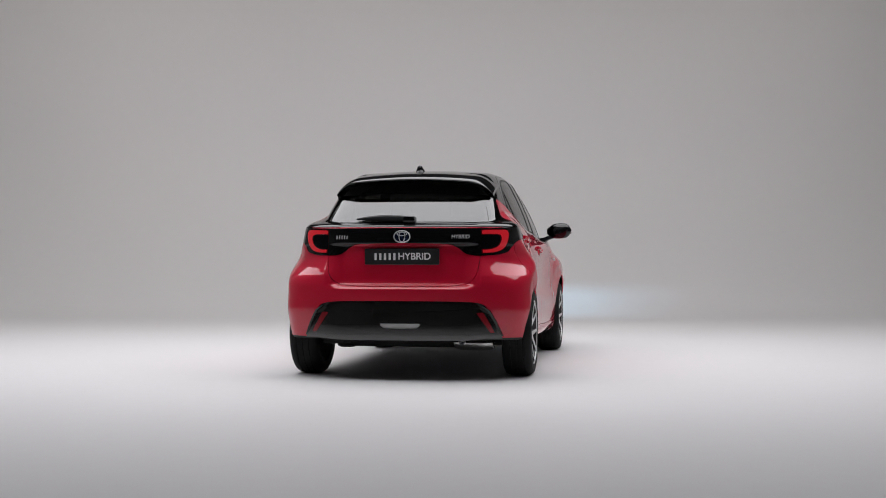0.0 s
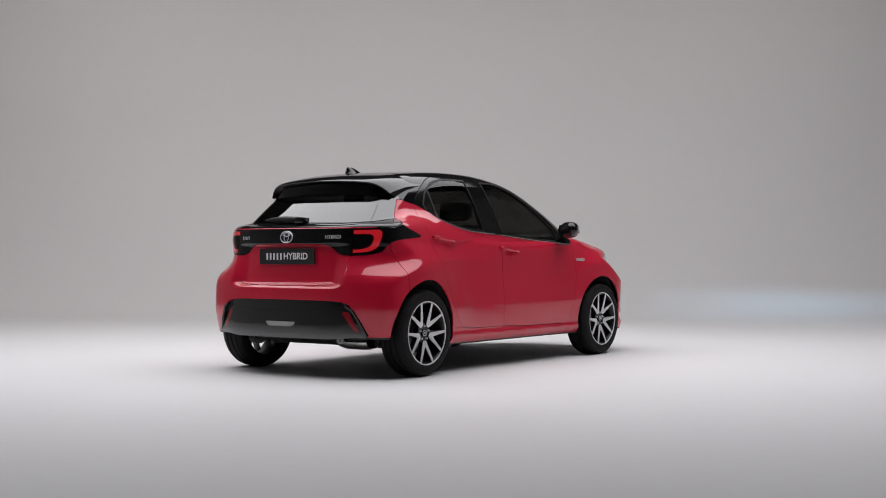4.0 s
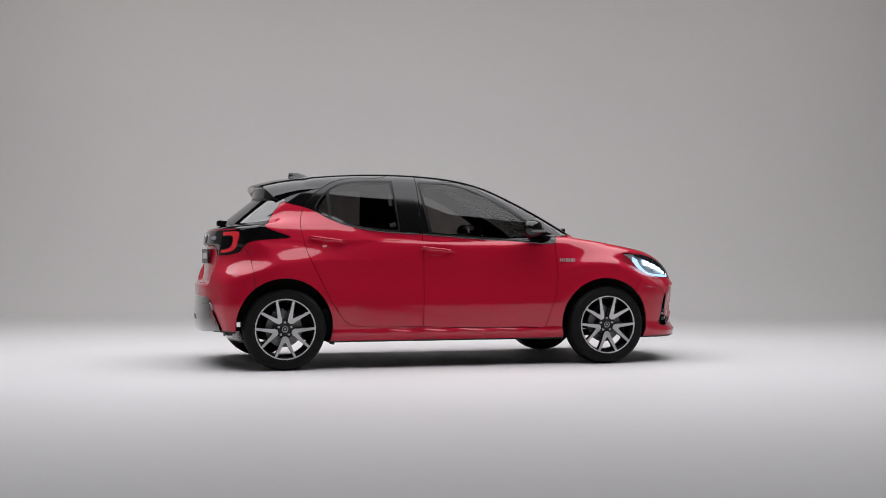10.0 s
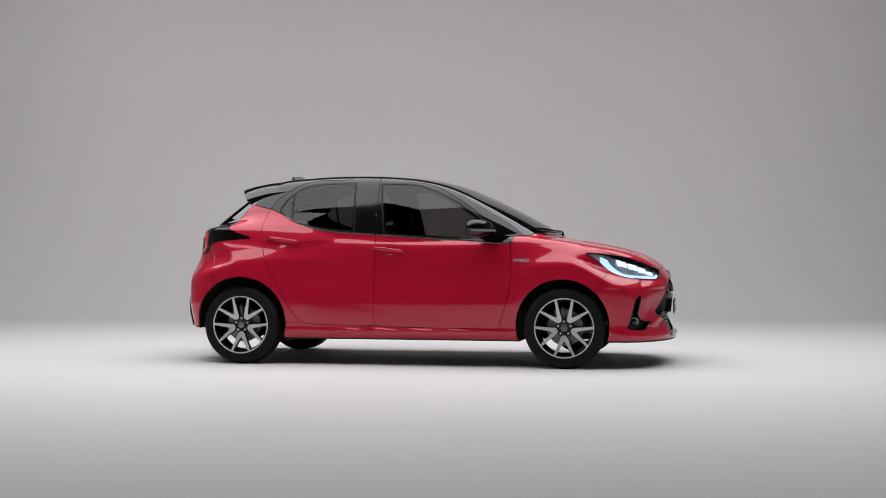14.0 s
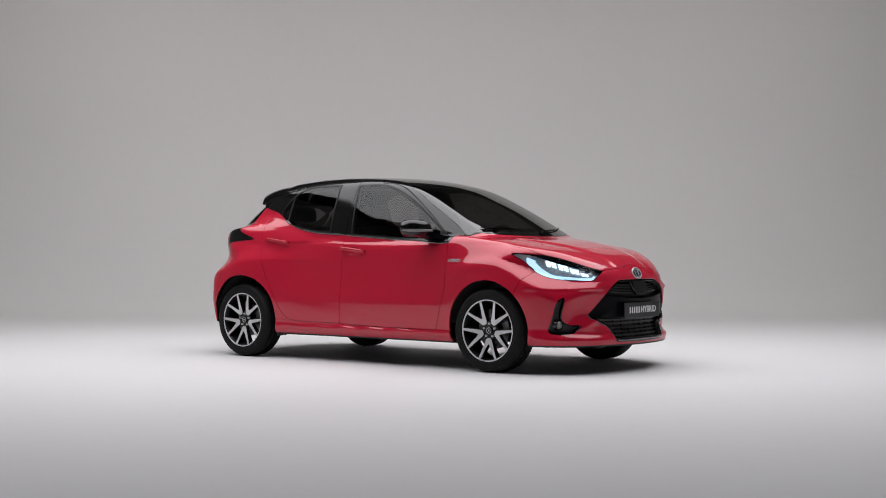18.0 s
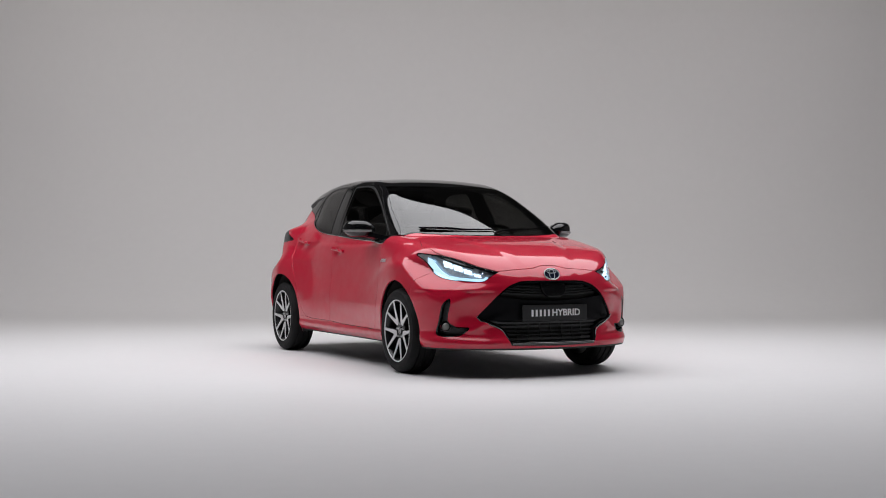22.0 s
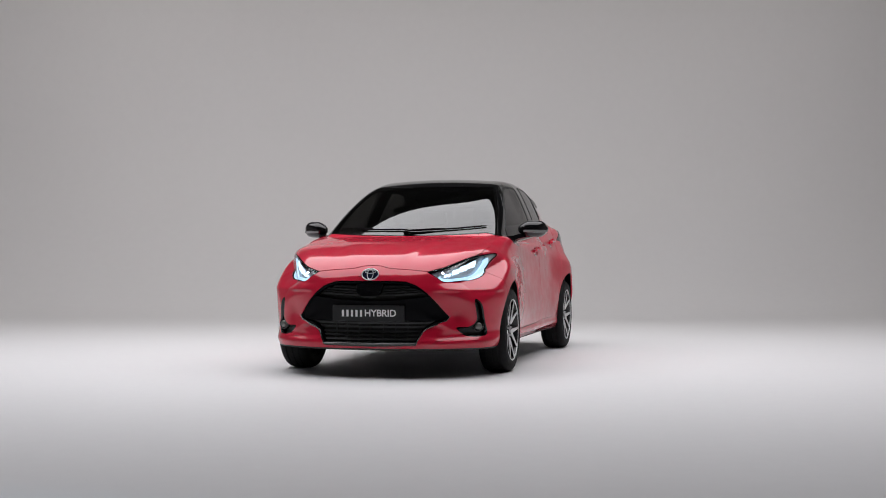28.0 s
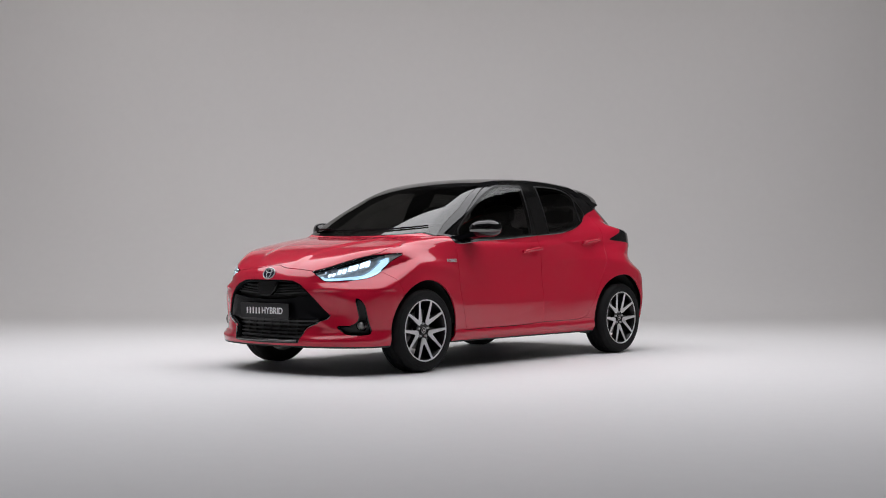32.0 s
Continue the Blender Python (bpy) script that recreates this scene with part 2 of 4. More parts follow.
def lower_field(x, y, z):
    y = np.abs(y)
    side = y - side_w(x, z)
    top = (z - (hood_z(x) - 0.065 * y ** 2.6 + 0.009 * step((0.24 + 0.30 * (2.02 - x) - y) / 0.09) * step((x - 1.12) / 0.4))) * 0.95
    front = x - (front_x(z) - 0.27 * y ** 2 - 0.36 * y ** 4 + 0.008 * bell(z, 0.250, 0.030) * step((y - 0.36) / 0.14) - 0.014 * bell(z, 0.300 + 0.10 * (y - 0.6), 0.028) * step((y - 0.40) / 0.14) + 0.010 * bell(z, 0.355 + 0.45 * (0.56 - y), 0.030) * bell(y, 0.50, 0.10) - 0.018 * bell(y, 0.60, 0.07) * bell(z, 0.46, 0.09) + 0.020 * step((y - 0.42) / 0.14) * np.where(z > 0.622, np.clip((0.69 - z) / 0.068, 0, 1), step((z - 0.594) / 0.028)))
    mix = np.clip((y - 0.40) / 0.16, 0, 1)
    mix = mix * mix * (3 - 2 * mix)
    rear = (rear_x(z) * (1 - mix) + haunch_x(z) * mix + 0.12 * y ** 2 + (0.18 + 0.22 * np.clip((z - 0.72) / 0.2, 0, 1) + 0.30 * bell(z, 0.82, 0.10)) * y ** 4) - x
    # the shoulder that carries the head lamps
    foot = np.maximum(0.745 - 0.35 * (x - 1.62), 0.665)
    brow = (y - (0.712 - 0.45 * (x - 1.62) + 1.7 * np.clip(foot - z, 0, 1))) * 0.65
    f = smax(side, brow, 0.035)
    f = smax(f, top, 0.065)
    f = smax(f, front, 0.11)
    f = smax(f, rear, 0.10)
    return smax(f, 0.198 + 0.08 * np.clip((-1.35 - x) / 0.3, 0, 1) - z, 0.02)


def upper_field(x, y, z):
    y = np.abs(y)
    q = z - 0.97
    flare = 0.020 * step((-0.45 - x) / 0.4) * (1 - step((-1.20 - x) / 0.25))
    side = (y - (g_plan(x) - 0.010 * step((-0.70 - x) / 0.5) - (0.25 + 0.06 * step((x + 0.25) / 0.4)) * np.clip(q, 0, 1) - 0.34 * np.clip(q, 0, 1) ** 2 + 0.5 * np.clip(q, -1, 0) + flare * (1 - np.clip(q / 0.22, 0, 1)))) * 0.93
    top = (z - (roof_z(x) - roof_drop(x) * y ** 2)) * 0.9
    rear = ((glass_x(np.maximum(z, 1.06)) + 0.24 * y ** 2) - x) * 0.8
    f = smax(side, top, 0.085)
    f = smax(f, rear, 0.14)
    return np.maximum(f, 0.82 - z)


def body_field(x, y, z):
    a, b = lower_field(x, y, z), upper_field(x, y, z)
    return -smax(-a, -b, 0.010 + 0.08 * step((-0.50 - x) / 0.45) * (1 - 0.7 * step((-1.25 - x) / 0.2)))


def field_normals(P):
    e = 2e-3
    x, y, z = P[:, 0], P[:, 1], P[:, 2]
    N = np.stack([body_field(x + e, y, z) - body_field(x - e, y, z), body_field(x, y + e, z) - body_field(x, y - e, z), body_field(x, y, z + e) - body_field(x, y, z - e)], 1)
    N[np.abs(y) < 1e-6, 1] = 0
    return N / np.maximum(np.linalg.norm(N, axis=1), 1e-9)[:, None]


def make_shell(along=520, around=240):
    """The right half of the outer skin: rays from a spine meet the field."""
    x0, x1 = -1.25, 1.55
    ext = 0.62
    cap = along // 4
    s = np.concatenate([np.linspace(x0 - ext, x0, cap, endpoint=False), np.linspace(x0, x1, along - 2 * cap), np.linspace(x1 + ext, x1, cap, endpoint=False)[::-1]])
    ph = np.linspace(-math.pi / 2, math.pi / 2, around)
    S, PH = np.meshgrid(s, ph, indexing="ij")
    ox = np.clip(S, x0, x1)
    zc = 0.74 - 0.13 * (ox - x0) / (x1 - x0)
    psi = np.clip((S - ox) / ext, -1, 1) * math.pi / 2 * 0.999
    dx, r = np.sin(psi), np.cos(psi)
    dy, dz = -r * np.cos(PH), r * np.sin(PH)
    lo, hi = np.zeros_like(S), np.full_like(S, 1.4)
    for _ in range(34):
        mid = (lo + hi) / 2
        inside = body_field(ox + dx * mid, dy * mid, zc + dz * mid) < 0
        lo, hi = np.where(inside, mid, lo), np.where(inside, hi, mid)
    V = np.stack([ox + dx * lo, dy * lo, zc + dz * lo], -1).reshape(-1, 3)
    V[np.abs(V[:, 1]) < 1e-5, 1] = 0
    i = np.arange(along - 1)[:, None] * around + np.arange(around - 1)[None]
    i = i.ravel()
    F = np.concatenate([np.stack([i, i + 1, i + around + 1], 1), np.stack([i, i + around + 1, i + around], 1)])
    return V, F


def cut(VF, phi):
    """Splits triangles along phi = 0: (the part where phi < 0, the part where phi > 0)."""
    V, F = VF
    p = phi(V[:, 0], V[:, 1], V[:, 2])
    p = np.where(np.abs(p) < 1e-7, 1e-7, p)
    neg = p < 0
    k = neg[F].sum(1)
    add, inn, outt, seen = [], [F[k == 3]], [F[k == 0]], {}

    def mid(a, b):
        key_ = (a, b) if a < b else (b, a)
        if key_ not in seen:
            t = p[a] / (p[a] - p[b])
            seen[key_] = len(V) + len(add)
            add.append(V[a] + (V[b] - V[a]) * t)
        return seen[key_]
    fi, fo = [], []
    for f in F[(k == 1) | (k == 2)]:
        a, b, c = (int(q) for q in f)
        one = neg[f].sum() == 1
        while bool(neg[a]) != one or bool(neg[b]) == one or bool(neg[c]) == one:
            a, b, c = b, c, a
        ab, ca = mid(a, b), mid(c, a)
        lone, rest = [(a, ab, ca)], [(ab, b, c), (ab, c, ca)]
        (fi if one else fo).extend(lone)
        (fo if one else fi).extend(rest)
    if add:
        V = np.concatenate([V, np.array(add)])
    out = []
    for base, extra in ((inn, fi), (outt, fo)):
        G = np.concatenate(base + ([np.array(extra)] if extra else [])).astype(int)
        used = np.unique(G)
        remap = np.full(len(V), -1)
        remap[used] = np.arange(len(used))
        out.append((V[used], remap[G] if len(G) else G.reshape(0, 3)))
    return out


def poly(points, smooth=8, closed=True):
    """A smooth outline through control points (Catmull-Rom); a point doubled makes a corner."""
    P = np.array(points, float)
    n = len(P)
    out = []
    for i in range(n if closed else n - 1):
        if closed:
            a, b, c, d = P[(i - 1) % n], P[i], P[(i + 1) % n], P[(i + 2) % n]
        else:
            a, b, c, d = P[max(i - 1, 0)], P[i], P[i + 1], P[min(i + 2, n - 1)]
        if np.allclose(b, c):
            continue
        if np.allclose(a, b):
            a = b - (c - b)
        if np.allclose(c, d):
            d = c + (c - b)
        for s in range(smooth):
            t = s / smooth
            out.append(0.5 * ((2 * b) + (c - a) * t + (2 * a - 5 * b + 4 * c - d) * t * t + (3 * b - a - 3 * c + d) * t ** 3))
    return np.array(out)


def outline(points, axes="xz", smooth=8):
    """A field: signed distance to a smooth outline seen along one axis (negative inside)."""
    Q = poly(points, smooth)
    A, B = Q, np.roll(Q, -1, 0)
    lo, hi = Q.min(0) - 0.12, Q.max(0) + 0.12
    pick = {"x": 0, "y": 1, "z": 2, "d": 3, "r": 4}

    def phi(x, y, z):
        a_ = np.abs(y)
        c = (x, a_, z, 0.83 * x - 0.55 * a_, np.degrees(np.arctan2(a_, -(x + 1.0))) * 0.01)
        u, v = c[pick[axes[0]]], c[pick[axes[1]]]
        res = np.full(len(u), 1.0)
        near = (u > lo[0]) & (u < hi[0]) & (v > lo[1]) & (v < hi[1])
        P = np.stack([u[near], v[near]], 1)
        best = np.full(len(P), 9.0)
        inside = np.zeros(len(P), bool)
        for a, b in zip(A, B):
            e = b - a
            w = P - a
            t = np.clip((w @ e) / max(e @ e, 1e-12), 0, 1)
            best = np.minimum(best, np.hypot(*(w - t[:, None] * e).T))
            if a[1] != b[1]:
                cr = ((a[1] > P[:, 1]) != (b[1] > P[:, 1])) & (P[:, 0] < (b[0] - a[0]) * (P[:, 1] - a[1]) / (b[1] - a[1]) + a[0])
                inside ^= cr
        res[near] = np.where(inside, -best, best)
        return res
    return phi


def offset(phi, d):
    return lambda x, y, z: phi(x, y, z) + d


def both(*fields):
    def phi(x, y, z):
        r = fields[0](x, y, z)
        for f in fields[1:]:
            r = np.maximum(r, f(x, y, z))
        return r
    return phi


def where(test):
    """A field that is negative where test (a function of x, y, z) is negative."""
    return test


GAP = 0.0022


def carve(VF, phi, gap=GAP):
    """The piece inside phi and the rest, with a joint between them."""
    inside = cut(VF, offset(phi, gap))[0]
    rest = cut(VF, offset(phi, -gap))[1]
    return inside, rest


def flange(V, F, N, depth):
    """Folds the open edges of a sheet inwards, so that it has thickness."""
    edges = {}
    for f in F:
        for a, b in ((f[0], f[1]), (f[1], f[2]), (f[2], f[0])):
            k = (min(a, b), max(a, b))
            if k in edges:
                edges[k] = None
            else:
                edges[k] = (a, b)
    rim = [e for e in edges.values() if e is not None and not (abs(V[e[0]][1]) < 1e-6 and abs(V[e[1]][1]) < 1e-6)]
    if not rim:
        return V, F, N
    ids = sorted({i for e in rim for i in e})
    at = {i: k for k, i in enumerate(ids)}
    top = V[ids]
    low = top - N[ids] * depth
    n0 = len(V)
    m = len(ids)
    out = np.zeros((m, 3))
    G = []
    for a, b in rim:
        ia, ib = n0 + at[a], n0 + at[b]
        G += [(ib, ia, ia + m), (ib, ia + m, ib + m)]
        d = np.cross(V[b] - V[a], N[a])
        out[at[a]] += d
        out[at[b]] += d
    out /= np.maximum(np.linalg.norm(out, axis=1), 1e-9)[:, None]
    soft = out * 0.8 + N[ids] * 0.6
    return np.concatenate([V, top, low]), np.concatenate([F, np.array(G)]), np.concatenate([N, soft, out])


def panel(name, VF, material, parent, label="", mirrored="", depth=0.012, shift=0.0, lean=None):
    """One sheet of the skin as a part. mirrored: 'join' for a sheet across the middle, 'twin' for one on each side."""
    V, F = VF
    if len(F) == 0:
        return None
    N = field_normals(V)
    if lean:
        # the sheet stands out by lean[0] metres per metre below the height lean[1], so its face looks up
        near = 1 - step((np.abs(V[:, 1]) - 0.40) / 0.22)
        out = lean[0] * (lean[1] * near + 0.33 * (1 - near) - V[:, 2])
        V, N = V + N * out[:, None], N + np.array([0, 0, lean[0]])
        N = N / np.linalg.norm(N, axis=1)[:, None]
    V = V + N * shift
    cross = np.cross(V[F[:, 1]] - V[F[:, 0]], V[F[:, 2]] - V[F[:, 0]])
    flip = (cross * N[F].mean(1)).sum(1) < 0
    F = np.where(flip[:, None], F[:, ::-1], F)
    if depth:
        V, F, N = flange(V, F, N, depth)
    M = np.array([1, -1, 1])
    if mirrored == "join":
        n = len(V)
        keep = np.abs(V[:, 1]) > 1e-6
        at = np.where(keep, n + np.cumsum(keep) - 1, np.arange(n))
        V, N, F = np.concatenate([V, V[keep] * M]), np.concatenate([N, N[keep] * M]), np.concatenate([F, at[F[:, ::-1]]])
        return link(name, V, F, material, parent, label, N)
    a = link(name, V, F, material, parent, label, N)
    if mirrored == "twin":
        b = link(name, V * M, F[:, ::-1], material, parent, label, N * M)
        return a, b
    return a

# ---------------------------------------------------------------- the studio


def studio():
    """A seamless white cove: floor, sweep and back wall in one sheet; black studio and added, unseen grey side walls
    round it.
    """
    prof = [(-22.0, 0.0), (-14, 0.0), (-6, 0.0), (0, 0.0), (5.0, 0.0)]
    r, y0 = 3.0, 6.2
    for k in range(0, 19):
        a = radians(5 * k)
        prof.append((y0 + r * math.sin(a), r * (1 - math.cos(a))))
    prof.append((y0 + r, 5.05))
    bm = bmesh.new()
    cols = []
    for x in (-13, -6.5, 0, 6.5, 13):
        cols.append([bm.verts.new((x, y, z)) for y, z in prof])
    for a, b in zip(cols, cols[1:]):
        for k in range(len(prof) - 1):
            bm.faces.new((a[k], b[k], b[k + 1], a[k + 1]))
    ob = part("floor", bm, M_FLOOR, None, "seamless white painted studio floor sweeping up into the back wall", smooth=True, angle=1.0)
    tagged(ob, kind="structure", category="floor")
    for name, lo, hi, text in (("wall_behind", (-13, -22.2, 0), (13, -22.0, 8), "black painted studio wall"),
                               ("unseen_wall_west", (-11.2, -22.2, 0), (-11.0, 9.5, 8), "unseen grey side wall added to dim reflections"),
                               ("unseen_wall_east", (11.0, -22.2, 0), (11.2, 9.5, 8), "unseen grey side wall added to dim reflections"),
                               ("ceiling", (-13.2, -22.2, 8.0), (13.2, 9.5, 8.2), "black painted studio ceiling"),
                               ("wall_back", (-13, 9.3, 0), (13, 9.5, 8), "black outer wall behind the sweep")):
        bm = bmesh.new()
        bmesh.ops.create_cube(bm, size=1)
        for v in bm.verts:
            v.co = Vector([(l + h) / 2 + c * (h - l) for l, h, c in zip(lo, hi, v.co)])
        tagged(part(name, bm, M_WALL if "grey" in text else M_VOID, None, text), kind="structure", category="wall" if "wall" in name else "ceiling")


def box(bm, lo, hi, bevel=0.0, turn=None):
    """A bevelled block between two corners, added to bm."""
    r = bmesh.ops.create_cube(bm, size=1)
    for v in r["verts"]:
        v.co = Vector([(a + b) / 2 + c * (b - a) for a, b, c in zip(lo, hi, v.co)])
    if bevel:
        es = list({e for v in r["verts"] for e in v.link_edges})
        bmesh.ops.bevel(bm, geom=es, offset=bevel, segments=2, affect="EDGES", profile=0.6)
    return bm


def softbox():
    root = tagged(new("overhead_softbox"), "large overhead softbox with a white cloth in a black frame", "softbox")
    root.matrix_world = pose(BOX_C, (BOX_Y0 + BOX_Y1) / 2, BOX_Z)
    w, d = BOX_X, (BOX_Y1 - BOX_Y0) / 2
    for n, lo, hi in (("frame_bar", (-w - .08, -d - .08, -.05), (w + .08, -d, .1)), ("frame_bar", (-w - .08, d, -.05), (w + .08, d + .08, .1)),
                      ("frame_bar", (-w - .08, -d, -.05), (-w, d, .1)), ("frame_bar", (w, -d, -.05), (w + .08, d, .1)), ("backing", (-w, -d, .03), (w, d, .1))):
        bm = bmesh.new()
        part(n, box(bm, lo, hi, 0.01), M_VOID, root)
    for x in (-w, w):
        for y in (-d, d):
            bm = bmesh.new()
            part("hanging_rod", box(bm, (x - .02, y - .02, .1), (x + .02, y + .02, 8.0 - BOX_Z)), M_VOID, root)


studio()
softbox()

# ---------------------------------------------------------------- outlines of the body's panels
ARCH_R = [(-1.282 + 0.365 * math.cos(a), 0.322 + 0.365 * math.sin(a)) for a in np.linspace(-0.6, math.pi + 0.6, 22)]
ARCH_F = [(1.264 + 0.356 * math.cos(a), 0.322 + 0.356 * math.sin(a)) for a in np.linspace(-0.6, math.pi + 0.6, 22)]
BELT = [(-1.39, 1.102), (-1.37, 1.135), (-1.314, 1.211), (-1.262, 1.264), (-1.185, 1.245), (-1.098, 1.225), (-1.018, 1.191), (-0.938, 1.148), (-0.829, 1.103), (-0.705, 1.068), (-0.523, 1.04), (-0.246, 1.022), (0.219, 0.988), (0.594, 0.966), (0.80, 0.950), (0.862, 0.951)]
GLASS_R = [(-1.011, 1.209), (-0.987, 1.265), (-0.947, 1.315), (-0.845, 1.387), (-0.693, 1.419), (-0.44, 1.425), (-0.419, 1.423), (-0.419, 1.423), (-0.391, 1.048), (-0.391, 1.048), (-0.534, 1.059), (-0.754, 1.091), (-0.936, 1.144)]
GLASS_F = [(-0.194, 1.416), (-0.194, 1.416), (0.021, 1.414), (0.154, 1.386), (0.309, 1.323), (0.463, 1.239), (0.593, 1.152), (0.694, 1.077), (0.729, 1.037), (0.729, 0.974), (0.729, 0.974), (0.595, 0.98), (0.042, 1.014), (-0.135, 1.026), (-0.135, 1.026)]
DOOR_R = [(-0.222, 1.6), (-0.222, 1.6), (-0.205, 0.892), (-0.213, 0.311), (-0.213, 0.311), (-0.605, 0.314), (-0.736, 0.322), (-0.805, 0.347), (-0.85, 0.392), (-0.948, 0.545), (-1.054, 0.758), (-1.106, 0.877), (-1.133, 0.993), (-1.146, 1.094), (-1.112, 1.219), (-1.053, 1.305), (-0.963, 1.37), (-0.863, 1.426), (-0.712, 1.458), (-0.46, 1.47), (-0.3, 1.6)]
DOOR_F = [(-0.222, 1.6), (-0.222, 1.6), (-0.205, 0.892), (-0.213, 0.311), (-0.213, 0.311), (0.095, 0.299), (0.615, 0.293), (0.749, 0.292), (0.774, 0.308), (0.794, 0.363), (0.86, 0.592), (0.87, 0.742), (0.864, 0.892), (0.866, 0.957), (0.866, 0.957), (0.594, 1.182), (0.323, 1.358), (0.153, 1.424), (-0.008, 1.452), (-0.1, 1.6)]
LAMP = [(0.762, 0.872), (0.905, 0.866), (1.04, 0.852), (1.17, 0.820), (1.30, 0.778), (1.425, 0.744), (1.425, 0.744), (1.38, 0.700), (1.340, 0.673), (1.225, 0.675), (1.115, 0.682), (1.025, 0.699), (0.955, 0.728), (0.898, 0.772), (0.850, 0.815)]
FOG = [(0.716, 0.555), (0.752, 0.512), (0.766, 0.40), (0.775, 0.308), (0.745, 0.292), (0.70, 0.290), (0.64, 0.303), (0.597, 0.346), (0.607, 0.358), (0.675, 0.362), (0.718, 0.410), (0.708, 0.530)]
GRILLE = [(-0.2, 0.683), (-0.2, 0.683), (0.2, 0.682), (0.29, 0.668), (0.365, 0.632), (0.45, 0.553), (0.549, 0.432), (0.549, 0.432), (0.530, 0.404), (0.402, 0.350), (0.373, 0.324), (0.336, 0.231), (0.336, 0.231), (0.0, 0.224), (-0.2, 0.224), (-0.2, 0.224)]
# the band of tail lamps and black garnish, by the turn (in hundreds of degrees) round a point in the boot
TAIL = [(-0.1, 1.046), (-0.1, 1.046), (0.2, 1.046), (0.345, 1.046), (0.46, 1.050), (0.56, 1.072), (0.598, 1.090), (0.635, 1.052), (0.735, 0.997), (0.735, 0.990), (0.60, 0.972), (0.545, 0.952), (0.515, 0.915), (0.494, 0.882), (0.43, 0.863), (0.34, 0.859), (0.305, 0.873), (0.266, 0.916), (0.218, 0.936), (0.1, 0.941), (-0.1, 0.943), (-0.1, 0.943)]
GATE = [(-0.2, 1.2), (-0.2, 1.2), (0.54, 1.2), (0.54, 1.2), (0.54, 0.89), (0.535, 0.83), (0.523, 0.75), (0.500, 0.70), (0.462, 0.670), (0.40, 0.653), (0.2, 0.645), (-0.2, 0.643), (-0.2, 0.643)]
DIFFUSER = [(-0.2, 0.546), (-0.2, 0.546), (0.2, 0.545), (0.46, 0.540), (0.565, 0.522), (0.600, 0.480), (0.650, 0.385), (0.690, 0.292), (0.690, 0.292), (0.5, 0.12), (0.5, 0.12), (-0.2, 0.12), (-0.2, 0.12)]
BACKLIGHT = [(-0.2, 1.095), (-0.2, 1.095), (0.3, 1.093), (0.545, 1.090), (0.570, 1.102), (0.515, 1.275), (0.48, 1.35), (0.38, 1.39), (-0.2, 1.405), (-0.2, 1.405)]


def hood_edge(x, y, z):
    """Negative on the bonnet's side of its shut line (seen from above)."""
    y = np.abs(y)
    lim = np.interp(x, [0.9, 1.083, 1.21, 1.42, 1.60, 1.75, 1.90, 2.00, 2.06, 2.1], [0.56, 0.56, 0.65, 0.728, 0.705, 0.645, 0.545, 0.43, 0.43, 0.43])
    return y - lim


def screen_line(x, y, z):
    """Negative above the line where windscreen and bonnet meet."""
    base = 1.215 - 0.47 * np.abs(y) ** 2
    return x - base


belt_x, belt_z = [p[0] for p in BELT], [p[1] for p in BELT]
belt_curve = spline([-1.75, -1.50, -1.43] + belt_x + [0.898, 1.0, 1.3], [1.056, 1.060, 1.082] + belt_z + [1.010, 1.006, 0.99], True)


def greenhouse(x, y, z):
    """Negative in the part of the skin above the belt line and behind the windscreen's foot."""
    return np.maximum(belt_curve(x) - z, screen_line(x, y, z))


def side_only(x, y, z):
    return 0.42 - np.abs(y)


def windscreen_area(x, y, z):
    y = np.abs(y)
    edge = np.interp(x, [0.1, 0.29, 0.5, 0.62, 0.86, 0.97, 1.2], [0.47, 0.52, 0.58, 0.617, 0.66, 0.69, 0.75])
    return np.maximum(np.maximum((0.37 - 0.42 * y ** 2) - x, (y - edge) * 0.9), x - (1.205 - 0.48 * y ** 2))


